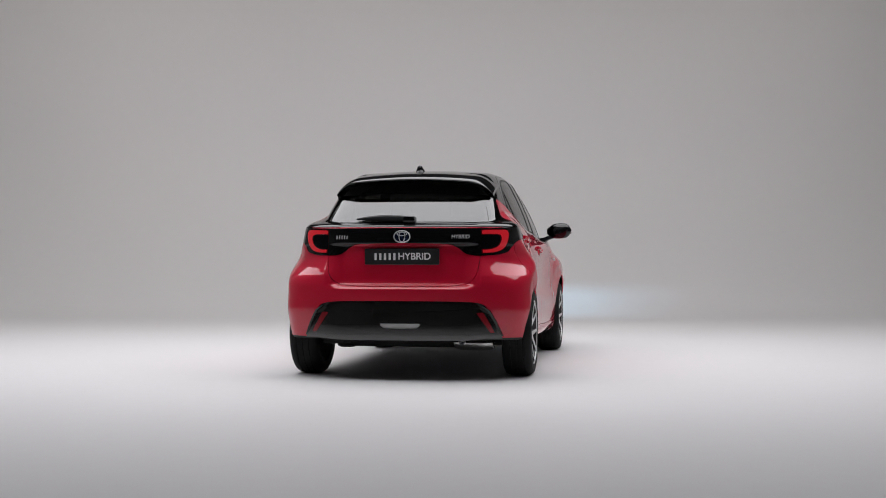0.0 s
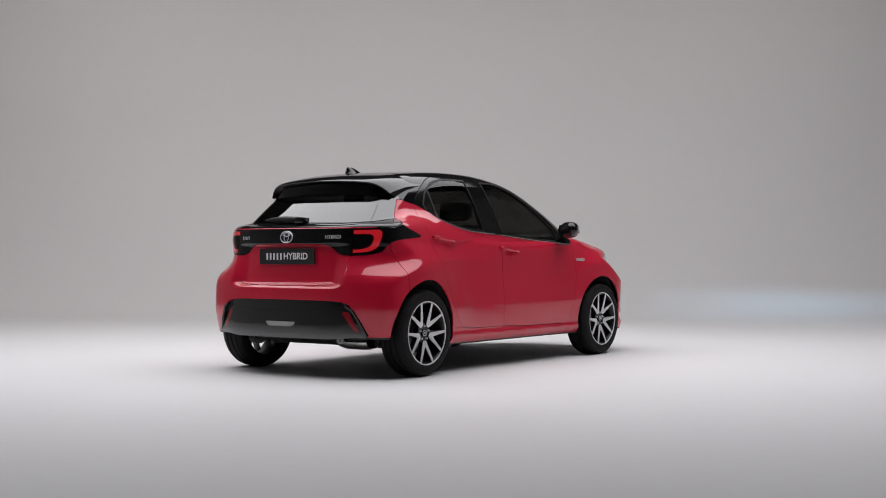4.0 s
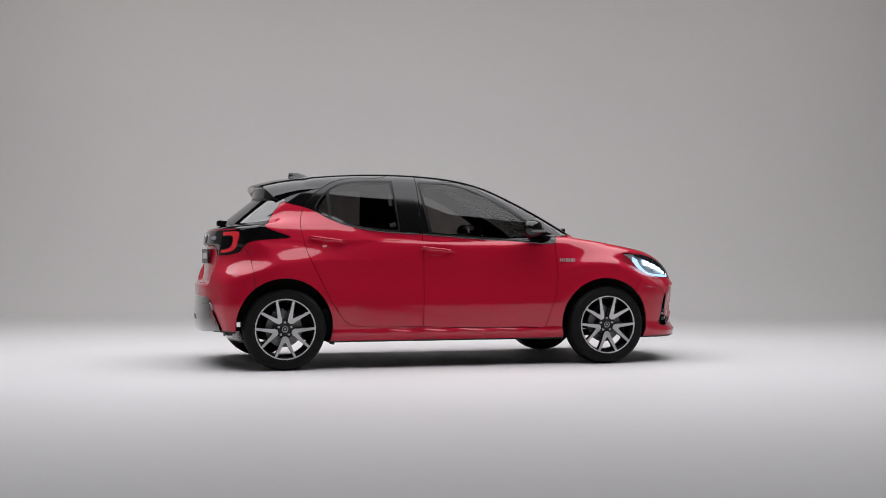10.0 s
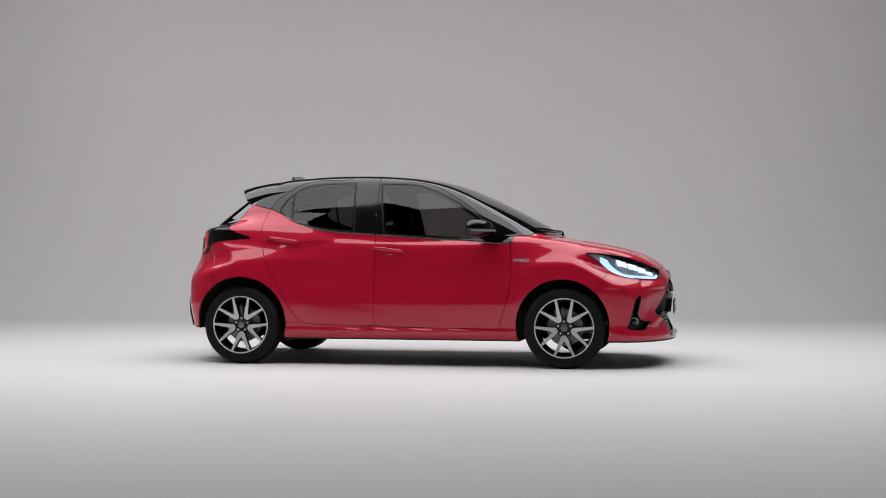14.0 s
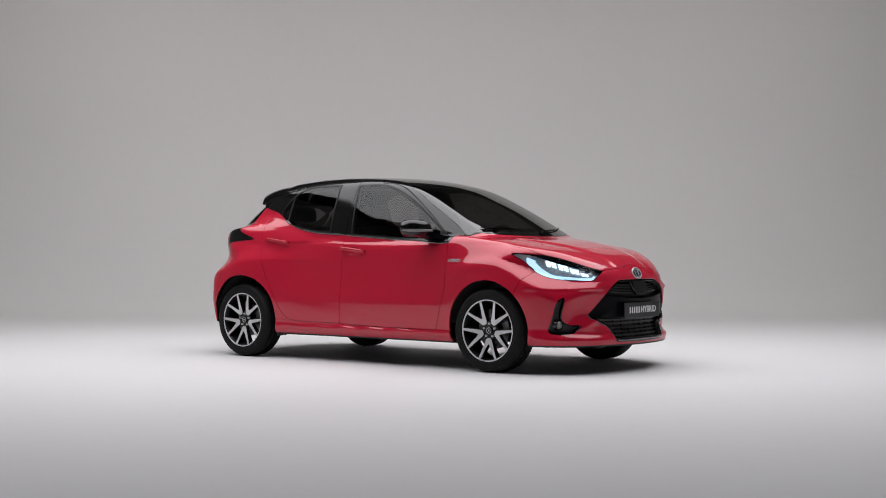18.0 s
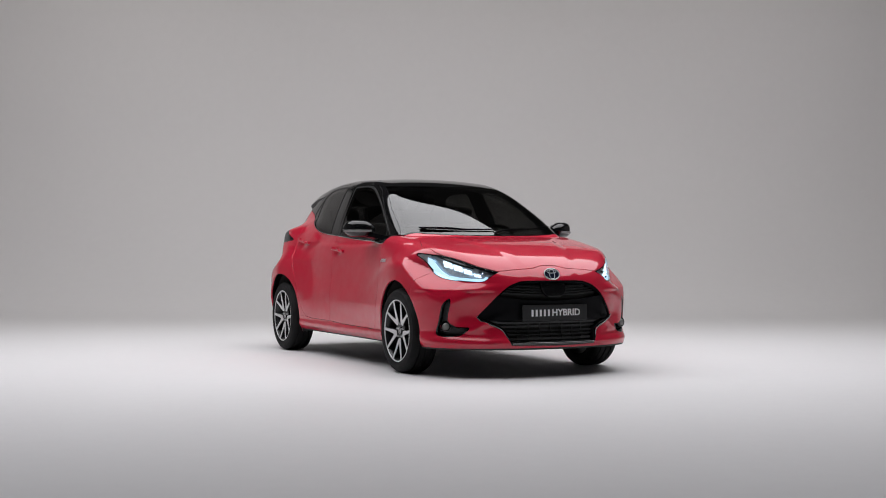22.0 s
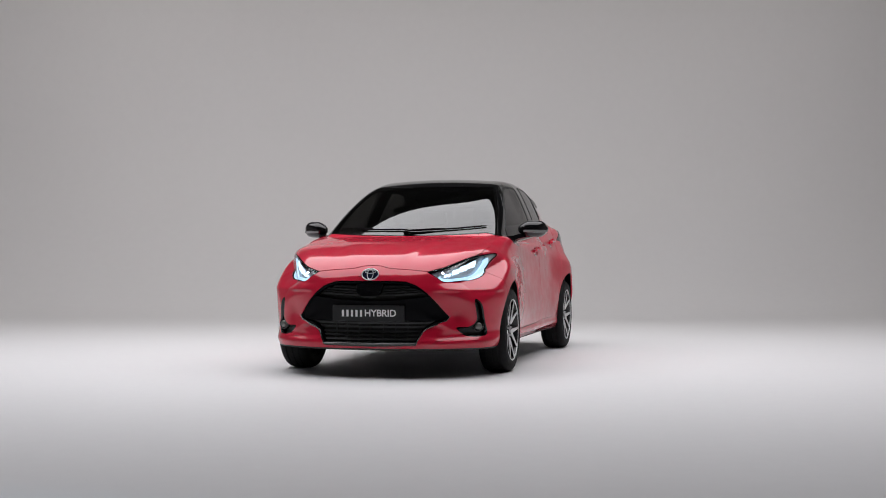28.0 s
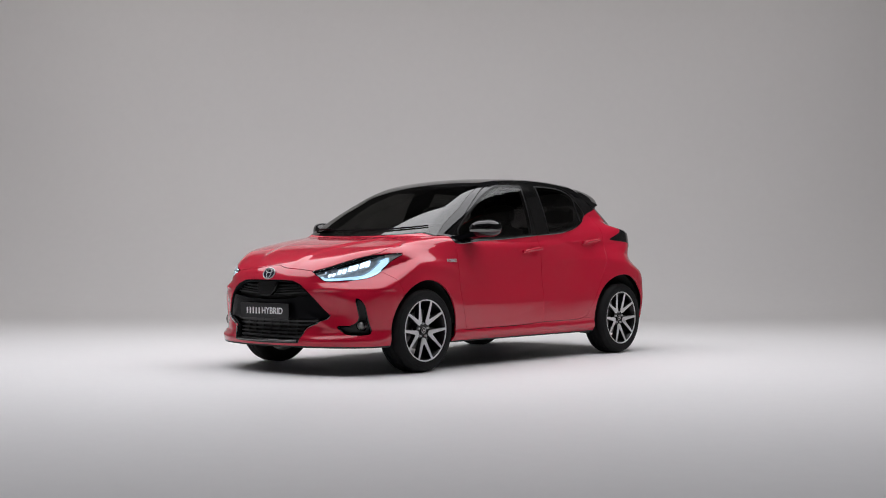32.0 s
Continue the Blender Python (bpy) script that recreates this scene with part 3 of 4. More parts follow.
def car_body(car):
    VF = make_shell()
    hole_f, hole_r = outline(ARCH_F), outline(ARCH_R)
    arches = lambda x, y, z: np.maximum(np.minimum(hole_f(x, y, z), hole_r(x, y, z)), 0.42 - np.abs(y))
    VF = cut(VF, arches)[1]
    under, VF = cut(VF, lambda x, y, z: z - 0.212 - 0.082 * np.clip((-1.35 - x) / 0.3, 0, 1))
    panel("underbody", under, M_DARK, car, "black underbody tray", "join", 0.0)
    inner = VF
    top, low = carve(VF, greenhouse, 0.003)

    # glass and roof
    screen, top = carve(top, windscreen_area, 0.001)
    panel("windscreen", screen, M_GLASS, car, "tinted windscreen with sky-grey reflections", "join", 0.004)
    back, top = carve(top, both(outline(BACKLIGHT, "yz"), lambda x, y, z: x + 1.2), 0.001)
    panel("rear_window", back, M_PRIV, car, "dark tinted rear window", "join", 0.004)
    side_strip, top = carve(top, lambda x, y, z: np.maximum(np.maximum(x + 1.245, z - 1.315), np.maximum(1.088 - z, 0.50 - np.abs(y))), 0.001)
    panel("window_side_strip", side_strip, M_PRIV, car, "dark glass strip beside the rear window", "twin", 0.004)
    gf, gr = both(outline(GLASS_F), side_only), both(outline(GLASS_R), side_only)
    wf, top = carve(top, gf, 0.001)
    wr, top = carve(top, gr, 0.001)
    df, dr = both(outline(DOOR_F), side_only), both(outline(DOOR_R), side_only)
    frame_f, top = carve(top, df)
    frame_r, top = carve(top, dr)
    post, top = cut(top, lambda x, y, z: np.maximum(0.14 - x, 0.40 - np.abs(y)))
    panel("windscreen_pillar", post, M_BLACK, car, "slim black windscreen pillar", "twin", 0.012)
    panel("roof", top, M_BLACK, car, "gloss black painted roof and pillars", "join", 0.012)

    # doors
    skin_f, low = carve(low, df)
    skin_r, low = carve(low, dr)
    for nm, skin, fr, gl, gm, pane, x0, x1 in (("front_door", skin_f, frame_f, wf, M_SIDE, gf, -0.203, 0.855), ("rear_door", skin_r, frame_r, wr, M_SIDE_DARK, gr, -0.965, -0.224)):
        seal, fr = carve(fr, offset(pane, -0.013), 0.0004)
        pieces = [("window_frame", fr, M_FRAME, "gloss black window frame", 0.006, 0.0), ("window_seal", seal, M_SEAL, "black rubber window seal", 0.010, 0.003)]
        if nm == "rear_door":
            bar, gl = cut(gl, lambda x, y, z: np.abs(x + 0.915 + 0.03 * (z - 1.2)) - 0.009)
            corner, gl = cut(gl, lambda x, y, z: x + 0.915)
            pieces += [("glass_divider", bar, M_SEAL, "black upright divider in the rear window", 0.006, 0.003), ("quarter_glass", corner, M_SIDE_DARK, "dark fixed corner pane", 0.004, 0.0)]
        pieces.append(("door_glass", gl, gm, "dark tinted side window", 0.006, 0.0))
        for k, d in enumerate(panel(nm, skin, M_RED, car, "red metallic car door, closed", "twin", 0.014)):
            for pn, vf, mt, lb, dp, sh in pieces:
                V, F = vf
                flipped = (V * (1, -1, 1), F[:, ::-1]) if k else vf
                panel(pn, flipped, mt, d, lb, "", dp, sh)
            sy = 1 if k else -1
            path = [(x, sy * (surface_y(x, float(belt_curve(x))) + 0.001), float(belt_curve(x))) for x in np.linspace(x0, x1, 24)]
            tube("belt_moulding", path, [0.003] + [0.006] * 22 + [0.003], M_PIANO, d, "gloss black moulding under the window", 8)

    # lamps, openings
    lamp_f, low = carve(low, both(outline(LAMP, "dz"), lambda x, y, z: 1.2 - x), 0.0015)
    tail, low = carve(low, both(outline(TAIL, "rz"), lambda x, y, z: x + 1.15), 0.0015)
    mouth, low = carve(low, both(outline(GRILLE, "yz"), lambda x, y, z: 1.5 - x), 0.0005)
    fog, low = carve(low, both(outline(FOG, "yz"), lambda x, y, z: 1.5 - x), 0.0005)
    diffuser, low = carve(low, both(outline(DIFFUSER, "yz"), lambda x, y, z: x + 1.45), 0.0012)
    gate, low = carve(low, both(outline(GATE, "yz"), lambda x, y, z: x + 1.5))
    panel("tailgate", gate, M_RED, car, "red metallic tailgate", "join", 0.014)
    refl = cut(diffuser, outline([(0.520, 0.464), (0.520, 0.464), (0.572, 0.464), (0.572, 0.464), (0.640, 0.330), (0.640, 0.330), (0.612, 0.326), (0.612, 0.326)], "yz"))
    diffuser = refl[1]
    panel("rear_reflector", refl[0], M_REFLECT, car, "red rear reflector", "twin", 0.006, 0.008, lean=(0.21, 0.46))
    tow, diffuser = cut(diffuser, outline([(-0.1, 0.394), (-0.1, 0.394), (0.148, 0.394), (0.148, 0.394), (0.125, 0.372), (0.09, 0.362), (-0.1, 0.360), (-0.1, 0.360)], "yz"))
    panel("reversing_lamp", tow, M_CLEARWHITE, car, "clear reversing lamp in the bumper insert", "join", 0.004, -0.004, lean=(0.21, 0.46))
    upper, diffuser = carve(diffuser, lambda x, y, z: 0.470 + 0.10 * np.abs(y) ** 2 - z, 0.0008)
    panel("valance_band", upper, M_VALANCE, car, "gloss black band along the bumper insert", "join", 0.010, shift=0.010, lean=(0.21, 0.46))
    panel("rear_valance", diffuser, M_VALANCE, car, "satin black plastic rear bumper insert", "join", 0.012, shift=0.006, lean=(0.21, 0.46))

    # bonnet, wings, bumpers, skirts
    bonnet, low = carve(low, both(hood_edge, lambda x, y, z: np.interp(np.abs(y), [0, 0.06, 0.13, 0.28, 0.42], [0.787, 0.784, 0.767, 0.757, 0.744]) - z, lambda x, y, z: 0.85 - x))
    panel("bonnet", bonnet, M_RED, car, "red metallic bonnet with two soft ridges", "join", 0.014)
    seam_f = lambda x, y, z: np.interp(z, [0.2, 0.45, 0.612, 0.748, 0.90], [1.46, 1.50, 1.53, 1.615, 1.70]) - x
    bumper_f, low = carve(low, seam_f)
    panel("front_bumper", bumper_f, M_RED, car, "red front bumper round a wide grille mouth", "join", 0.014)
    seam_r = lambda x, y, z: x - np.interp(z, [0.2, 0.55, 0.84, 0.90], [-1.50, -1.50, -1.527, -1.56])
    bumper_r, low = carve(low, both(seam_r, lambda x, y, z: z - 0.93))
    panel("rear_bumper", bumper_r, M_RED, car, "red rear bumper", "join", 0.014)
    skirt, low = carve(low, both(lambda x, y, z: z - np.interp(x, [-1, -0.73, 0.76, 0.95], [0.33, 0.322, 0.292, 0.29]), lambda x, y, z: np.abs(x) - 0.95), 0.001)
    panel("side_skirt", skirt, M_RED, car, "red side skirt", "twin", 0.012)
    wing, quarter = cut(low, lambda x, y, z: 0.3 - x)
    panel("front_wing", wing, M_RED, car, "red front wing", "twin", 0.014)
    panel("rear_quarter", quarter, M_RED, car, "red rear quarter panel", "twin", 0.014)

    # what lies behind the joints
    lining, cover = cut(inner, greenhouse)
    for phi in (windscreen_area, both(outline(BACKLIGHT, "yz"), lambda x, y, z: x + 1.2), gf, gr):
        lining = cut(lining, offset(phi, 0.012))[1]
    panel("headlining", lining, M_DARK, car, "dark lining inside roof and pillars", "join", 0.0, shift=-0.016)
    for phi in (both(outline(LAMP, "dz"), lambda x, y, z: 1.2 - x), both(outline(GRILLE, "yz"), lambda x, y, z: 1.5 - x), both(outline(FOG, "yz"), lambda x, y, z: 1.5 - x)):
        cover = cut(cover, phi)[1]
    panel("inner_shell", cover, M_DARK, car, "black inner body behind the joints", "join", 0.0, shift=-0.02)
    return lamp_f, tail, mouth, fog


def lathe(bm, prof, n=64, axis="y"):
    """Turns a profile (radius, offset along the axle) round the axle."""
    rings = []
    for k in range(n):
        a = 2 * math.pi * k / n
        rings.append([bm.verts.new((r * math.cos(a), o, r * math.sin(a))) for r, o in prof])
    for k in range(n):
        a, b = rings[k], rings[(k + 1) % n]
        for i in range(len(prof) - 1):
            bm.faces.new((a[i], b[i], b[i + 1], a[i + 1]))
    return bm



def wheel(car, front):
    """Tyre, rim with five pairs of spokes, cap, nuts and brake. The outer side looks to -y."""
    w = new("wheel")
    w.parent = car
    tagged(w, "alloy wheel with five split spokes and a low tyre")
    R = 0.308
    prof = [(0.216, 0.085), (0.222, 0.098), (0.245, 0.106), (0.275, 0.104), (0.294, 0.093), (0.303, 0.078), (R, 0.060)]
    for o in (0.045, 0.0, -0.045):
        prof += [(R, o + 0.005), (R - 0.007, o + 0.003), (R - 0.007, o - 0.003), (R, o - 0.005)]
    prof += [(R, -0.060), (0.303, -0.078), (0.294, -0.093), (0.285, -0.0985), (0.2835, -0.1005), (0.262, -0.105), (0.2605, -0.1035), (0.245, -0.106), (0.228, -0.101), (0.222, -0.098), (0.218, -0.088)]
    part("tyre", lathe(bmesh.new(), prof, 96), M_RUBBER, w, "black low-profile tyre", True, 0.5)
    bm = lathe(bmesh.new(), [(0.226, -0.0935), (0.2280, -0.097), (0.2270, -0.1005), (0.2225, -0.1015), (0.2185, -0.100), (0.2175, -0.096)], 96)
    part("rim_lip", bm, M_ALU, w, "machined rim lip", True, 0.7)
    bm = lathe(bmesh.new(), [(0.2175, -0.096), (0.208, -0.080), (0.200, -0.02), (0.196, 0.03), (0.206, 0.06), (0.218, 0.088)], 72)
    part("rim_barrel", bm, M_RIMBLK, w, "black rim barrel", True, 0.8)
    # spokes: each a forked V, its face machined, its flanks black
    for k in range(5):
        turn = math.pi / 2 + math.pi / 5 + 2 * math.pi * k / 5

        def at(r, a, t_=turn):
            return (r * math.cos(t_ + a), r * math.sin(t_ + a))
        pts = [at(0.056, -0.22), at(0.072, -0.335), at(0.105, -0.352), at(0.155, -0.362), at(0.2185, -0.376), at(0.2185, -0.294), at(0.165, -0.232), at(0.132, -0.160), at(0.108, -0.078), at(0.098, 0.0)]
        pts += [at(0.108, 0.078), at(0.132, 0.160), at(0.165, 0.232), at(0.2185, 0.294), at(0.2185, 0.376), at(0.155, 0.362), at(0.105, 0.352), at(0.072, 0.335), at(0.056, 0.22)]
        bm = bmesh.new()
        n = len(pts)
        dish = lambda x, z: -0.076 - 0.022 * min(1, max(0, (math.hypot(x, z) - 0.05) / 0.16))
        back = [bm.verts.new((x, -0.045, z)) for x, z in pts]
        facev = [bm.verts.new((x, dish(x, z) + 0.004, z)) for x, z in pts]
        for i in range(n):
            bm.faces.new((back[i], back[(i + 1) % n], facev[(i + 1) % n], facev[i]))
        sp = part("spoke", bm, M_RIMBLK, w, "black spoke flank")
        bm = bmesh.new()
        v = [bm.verts.new((x, dish(x, z), z)) for x, z in pts]
        u = [bm.verts.new((x, dish(x, z) + 0.004, z)) for x, z in pts]
        # faces of the two arms and of the root between them
        arm = [(0, 1, 8, 9), (1, 2, 7, 8), (2, 3, 6, 7), (3, 4, 5, 6)]
        for q in arm:
            bm.faces.new([v[i] for i in q])
            bm.faces.new([v[n - 1 - i] for i in reversed(q)])
        bm.faces.new((v[0], v[9], v[n - 1]))
        for i in range(n):
            bm.faces.new((v[i], v[(i + 1) % n], u[(i + 1) % n], u[i]))
        part("spoke_face", bm, M_ALU, sp, "machined bright spoke face")
    bm = lathe(bmesh.new(), [(0.0, -0.062), (0.070, -0.066), (0.072, -0.058), (0.064, -0.04), (0.05, 0.04)], 40)
    part("hub", bm, M_RIMBLK, w, "black hub centre", True)
    bm = lathe(bmesh.new(), [(0.0, -0.0785), (0.020, -0.0780), (0.0265, -0.075), (0.0285, -0.070), (0.0285, -0.056)], 32)
    cap = part("centre_cap", bm, M_RIMBLK, w, "black centre cap", True)
    bm = lathe(bmesh.new(), [(0.0175, -0.0785), (0.0195, -0.0805), (0.0225, -0.0795), (0.0225, -0.076)], 32)
    part("cap_ring", bm, M_SILVER, cap, "chrome oval", True)
    bm = lathe(bmesh.new(), [(0.0, -0.0815), (0.006, -0.0815), (0.008, -0.078)], 16)
    part("cap_mark", bm, M_SILVER, cap, "chrome mark", True)
    for k in range(5):
        a = math.pi / 2 + 2 * math.pi * k / 5
        bm = lathe(bmesh.new(), [(0.0, -0.081), (0.0065, -0.081), (0.0095, -0.0775), (0.0105, -0.056)], 6)
        bmesh.ops.translate(bm, verts=bm.verts[:], vec=(0.050 * math.cos(a), 0, 0.050 * math.sin(a)))
        part("wheel_nut", bm, M_SILVER, w, "chrome wheel nut")
    rd = 0.138 if front else 0.13
    bm = lathe(bmesh.new(), [(0.03, -0.028), (0.078, -0.028), (0.082, -0.012), (rd, -0.012), (rd, 0.008), (0.08, 0.008)], 64)
    part("brake_disc", bm, M_STEEL, w, "steel brake disc", True, 0.5)
    bm = bmesh.new()
    for i in range(7):
        a = radians(-8 + i * 8) if front else radians(2 + i * 7)
        box(bm, (0.085, -0.045, -0.012), (0.155, 0.035, 0.012), 0.004)
        new_vs = [v for v in bm.verts if not v.tag]
        bmesh.ops.rotate(bm, verts=new_vs, cent=(0, 0, 0), matrix=Matrix.Rotation(-a, 3, "Y"))
        for v in new_vs:
            v.tag = True
    part("brake_caliper", bm, M_STEEL, w, "grey brake caliper")
    return w



def shaped(name, rings, material, parent, label="", closed=True, caps=True, angle=0.7):
    """A body through a row of rings of points (each ring a closed outline)."""
    bm = bmesh.new()
    vs = [[bm.verts.new(p) for p in r] for r in rings]
    n = len(rings[0])
    for a, b in zip(vs, vs[1:]):
        for k in range(n if closed else n - 1):
            bm.faces.new((a[k], b[k], b[(k + 1) % n], a[(k + 1) % n]))
    if caps:
        bm.faces.new(vs[0])
        bm.faces.new(list(reversed(vs[-1])))
    return part(name, bm, material, parent, label, True, angle)


def tube(name, path, r, material, parent, label="", n=10, flat=1.0):
    """A round bar along a path."""
    path = [Vector(p) for p in path]
    rings = []
    for i, p in enumerate(path):
        d = (path[min(i + 1, len(path) - 1)] - path[max(i - 1, 0)]).normalized()
        u = d.cross(Vector((0, 0, 1)))
        u = u.normalized() if u.length > 1e-4 else Vector((1, 0, 0))
        v = u.cross(d)
        rr = r[i] if isinstance(r, (list, tuple)) else r
        rings.append([p + (u * math.cos(2 * math.pi * k / n) + v * math.sin(2 * math.pi * k / n) * flat) * rr for k in range(n)])
    return shaped(name, rings, material, parent, label)


def surface_y(x, z):
    """Half width of the skin at x, z."""
    lo, hi = 0.2, 1.1
    for _ in range(30):
        m = (lo + hi) / 2
        if body_field(np.array([x]), np.array([-m]), np.array([z]))[0] < 0:
            lo = m
        else:
            hi = m
    return lo


def surface_x(y, z, front=True):
    lo, hi = 1.0, 2.4
    s = 1 if front else -1
    for _ in range(30):
        m = (lo + hi) / 2
        if body_field(np.array([s * m]), np.array([y]), np.array([z]))[0] < 0:
            lo = m
        else:
            hi = m
    return s * lo


def surface_z(x, y):
    lo, hi = 0.6, 1.7
    for _ in range(30):
        m = (lo + hi) / 2
        if body_field(np.array([x]), np.array([y]), np.array([m]))[0] < 0:
            lo = m
        else:
            hi = m
    return lo




def letters(text, size, material, parent, m, name="lettering", label="", bold=0.0, shear=0.0):
    cu = bpy.data.curves.new("lettering", "FONT")
    cu.body, cu.size, cu.extrude, cu.offset, cu.shear = text, size, 0.0008, bold, shear
    cu.align_x, cu.align_y = "CENTER", "CENTER"
    tmp = bpy.data.objects.new("lettering", cu)
    me = bpy.data.meshes.new_from_object(tmp)
    bpy.data.objects.remove(tmp)
    me.materials.clear()
    me.materials.append(material)
    ob = new(name, me)
    ob.parent = parent
    ob.matrix_basis = m
    if label:
        tagged(ob, label)
    return ob


def word_bars(n, width, height, material, parent, m, name="letter_bar"):
    """Plain upright bars in place of a name."""
    step = width / n
    for k in range(n):
        bm = bmesh.new()
        x = -width / 2 + step * k
        box(bm, (x + step * 0.26, -height / 2, 0), (x + step * 0.74, height / 2, 0.0012))
        part(name, bm, material, parent).matrix_basis = m


def head_lamps(car, lamp):
    ph = outline(LAMP, "dz")
    d = lambda x, y: 0.83 * x - 0.55 * np.abs(y)
    midline = lambda x, y, z: z - np.interp(d(x, y), [0.76, 0.84, 0.96, 1.08, 1.40], [0.880, 0.860, 0.806, 0.765, 0.702])
    covers = panel("head_lamp", lamp, M_CLEAR, car, "clear head lamp cover with a glowing light guide", "twin", 0.004)
    guide = cut(cut(lamp, both(lambda x, y, z: ph(x, y, z) + 0.006, midline, lambda x, y, z: 0.872 - d(x, y)))[0], lambda x, y, z: -(ph(x, y, z) + 0.023 + 0.026 * np.clip((1.06 - d(x, y)) / 0.12, 0, 1)))[0]
    rim = cut(lamp, lambda x, y, z: -(ph(x, y, z) + 0.0035))[0]
    tip = cut(lamp, lambda x, y, z: d(x, y) - 0.90)[0]
    brow = cut(cut(lamp, lambda x, y, z: ph(x, y, z) + 0.010)[0], lambda x, y, z: -midline(x, y, z) + 0.040)[0]
    brow = cut(brow, lambda x, y, z: d(x, y) - 1.26)[0]
    leds = []
    for u, z, w, h in ((1.040, 0.788, 0.038, 0.026), (1.130, 0.766, 0.038, 0.025), (1.214, 0.743, 0.034, 0.021), (1.290, 0.719, 0.028, 0.015)):
        for lo, hi in ((-1.0, -0.05), (0.02, 1.0)):
            q = [(u + w * lo, z + h * (1.0 - 0.3 * lo))] * 2 + [(u + w * hi, z + h * (1.0 - 0.3 * hi))] * 2 + [(u + w * hi + 0.010, z - h * (0.75 + 0.25 * hi))] * 2 + [(u + w * lo + 0.016, z - h * (0.75 + 0.25 * lo))] * 2
            leds.append(cut(lamp, outline(q, "dz", 4))[0])
    M = (1, -1, 1)
    for k, cover in enumerate(covers):
        side = lambda vf: (vf[0] * M, vf[1][:, ::-1]) if k else vf
        panel("lamp_housing", side(lamp), M_HOUSING, cover, "silver faceted lamp housing", "", 0.0, -0.032)
        panel("lamp_rim", side(rim), M_SATIN, cover, "black lamp edge", "", 0.028, -0.002)
        panel("light_guide", side(guide), M_DRL, cover, "glowing ice-blue daylight guide", "", 0.010, -0.010)
        panel("brow_trim", side(brow), M_PIANO, cover, "black lamp brow", "", 0.004, -0.024)
        panel("outer_trim", side(tip), M_TIP, cover, "grey corner reflector", "", 0.002, -0.012)
        sy = 1 if k else -1
        dip = pose(surface_x(sy * 0.50, 0.736) - 0.003, sy * 0.50, 0.736, 0, 4.5, 0)
        for nm, lo, hi in (("beam_shield", (-0.0366, -0.006, 0.0003), (0.0, 0.006, 0.0046)), ("beam_shield", (-0.0366, -0.006, -0.0062), (0.0, 0.006, -0.0029)),
                           ("beam_shield", (-0.0366, -0.008, -0.0062), (0.0, -0.006, 0.0046)), ("beam_shield", (-0.0366, 0.006, -0.0062), (0.0, 0.008, 0.0046)), ("beam_shield", (-0.040, -0.008, -0.0062), (-0.0365, 0.008, 0.0046))):
            part(nm, box(bmesh.new(), lo, hi), M_DARK, cover, "black beam shield").matrix_basis = dip
        bm = bmesh.new()
        bm.faces.new([bm.verts.new(v) for v in ((-0.036, -0.004, -0.0010), (-0.036, 0.004, -0.0010), (-0.036, 0.004, 0.0002), (-0.036, -0.004, 0.0002))])
        src_ob = part("beam_source", bm, M_BEAM, cover, "white beam source")
        src_ob.matrix_basis = dip
        for q in leds:
            panel("led_projector", side(q), M_LED, cover, "white glowing projector", "", 0.010, -0.018)


def tail_lamps(car, tail):
    r = lambda x, y: np.degrees(np.arctan2(np.abs(y), -(x + 1.0))) * 0.01
    ph = outline(TAIL, "rz")
    lens_line = outline([(0.372, 1.038), (0.372, 1.038), (0.44, 1.040), (0.490, 1.039), (0.504, 1.014), (0.498, 0.965), (0.480, 0.908), (0.435, 0.877), (0.367, 0.869), (0.367, 0.869)], "rz")
    core_line = outline([(0.36, 1.002), (0.36, 1.002), (0.42, 1.003), (0.450, 1.001), (0.460, 0.983), (0.455, 0.948), (0.440, 0.920), (0.405, 0.903), (0.36, 0.900), (0.36, 0.900)], "rz")
    lens, rest = carve(tail, lens_line, 0.001)
    arrow, garnish = cut(rest, lambda x, y, z: 0.45 - r(x, y))
    panel("tailgate_garnish", garnish, M_BLACK, car, "gloss black garnish between the tail lamps", "join", 0.012, 0.004)
    panel("lamp_arrow", arrow, M_BLACK, car, "gloss black arrow-shaped end of the tail lamp", "twin", 0.012, 0.003)
    covers = panel("tail_lamp", lens, M_REDLENS, car, "dark red tail lamp with a glowing guide", "twin", 0.012, 0.003)
    # the guide runs along the top, the outer end and the foot
    g = cut(cut(lens, lambda x, y, z: lens_line(x, y, z) + 0.006)[0], lambda x, y, z: core_line(x, y, z) - 0.003)[1]
    dark = cut(lens, lambda x, y, z: core_line(x, y, z) + 0.003)[0]
    M = (1, -1, 1)
    for k, cover in enumerate(covers):
        side = lambda vf: (vf[0] * M, vf[1][:, ::-1]) if k else vf
        panel("light_guide", side(g), M_REDGLOW, cover, "glowing red C-shaped guide", "", 0.002, 0.0055)
        panel("dark_centre", side(dark), M_SATIN, cover, "black lamp centre", "", 0.002, 0.0055)


def strip(VF, line, half):
    """The band of a sheet within half of a line."""
    inner = cut(VF, lambda x, y, z: line(x, y, z) - half)[0]
    return cut(inner, lambda x, y, z: -line(x, y, z) - half)[0]


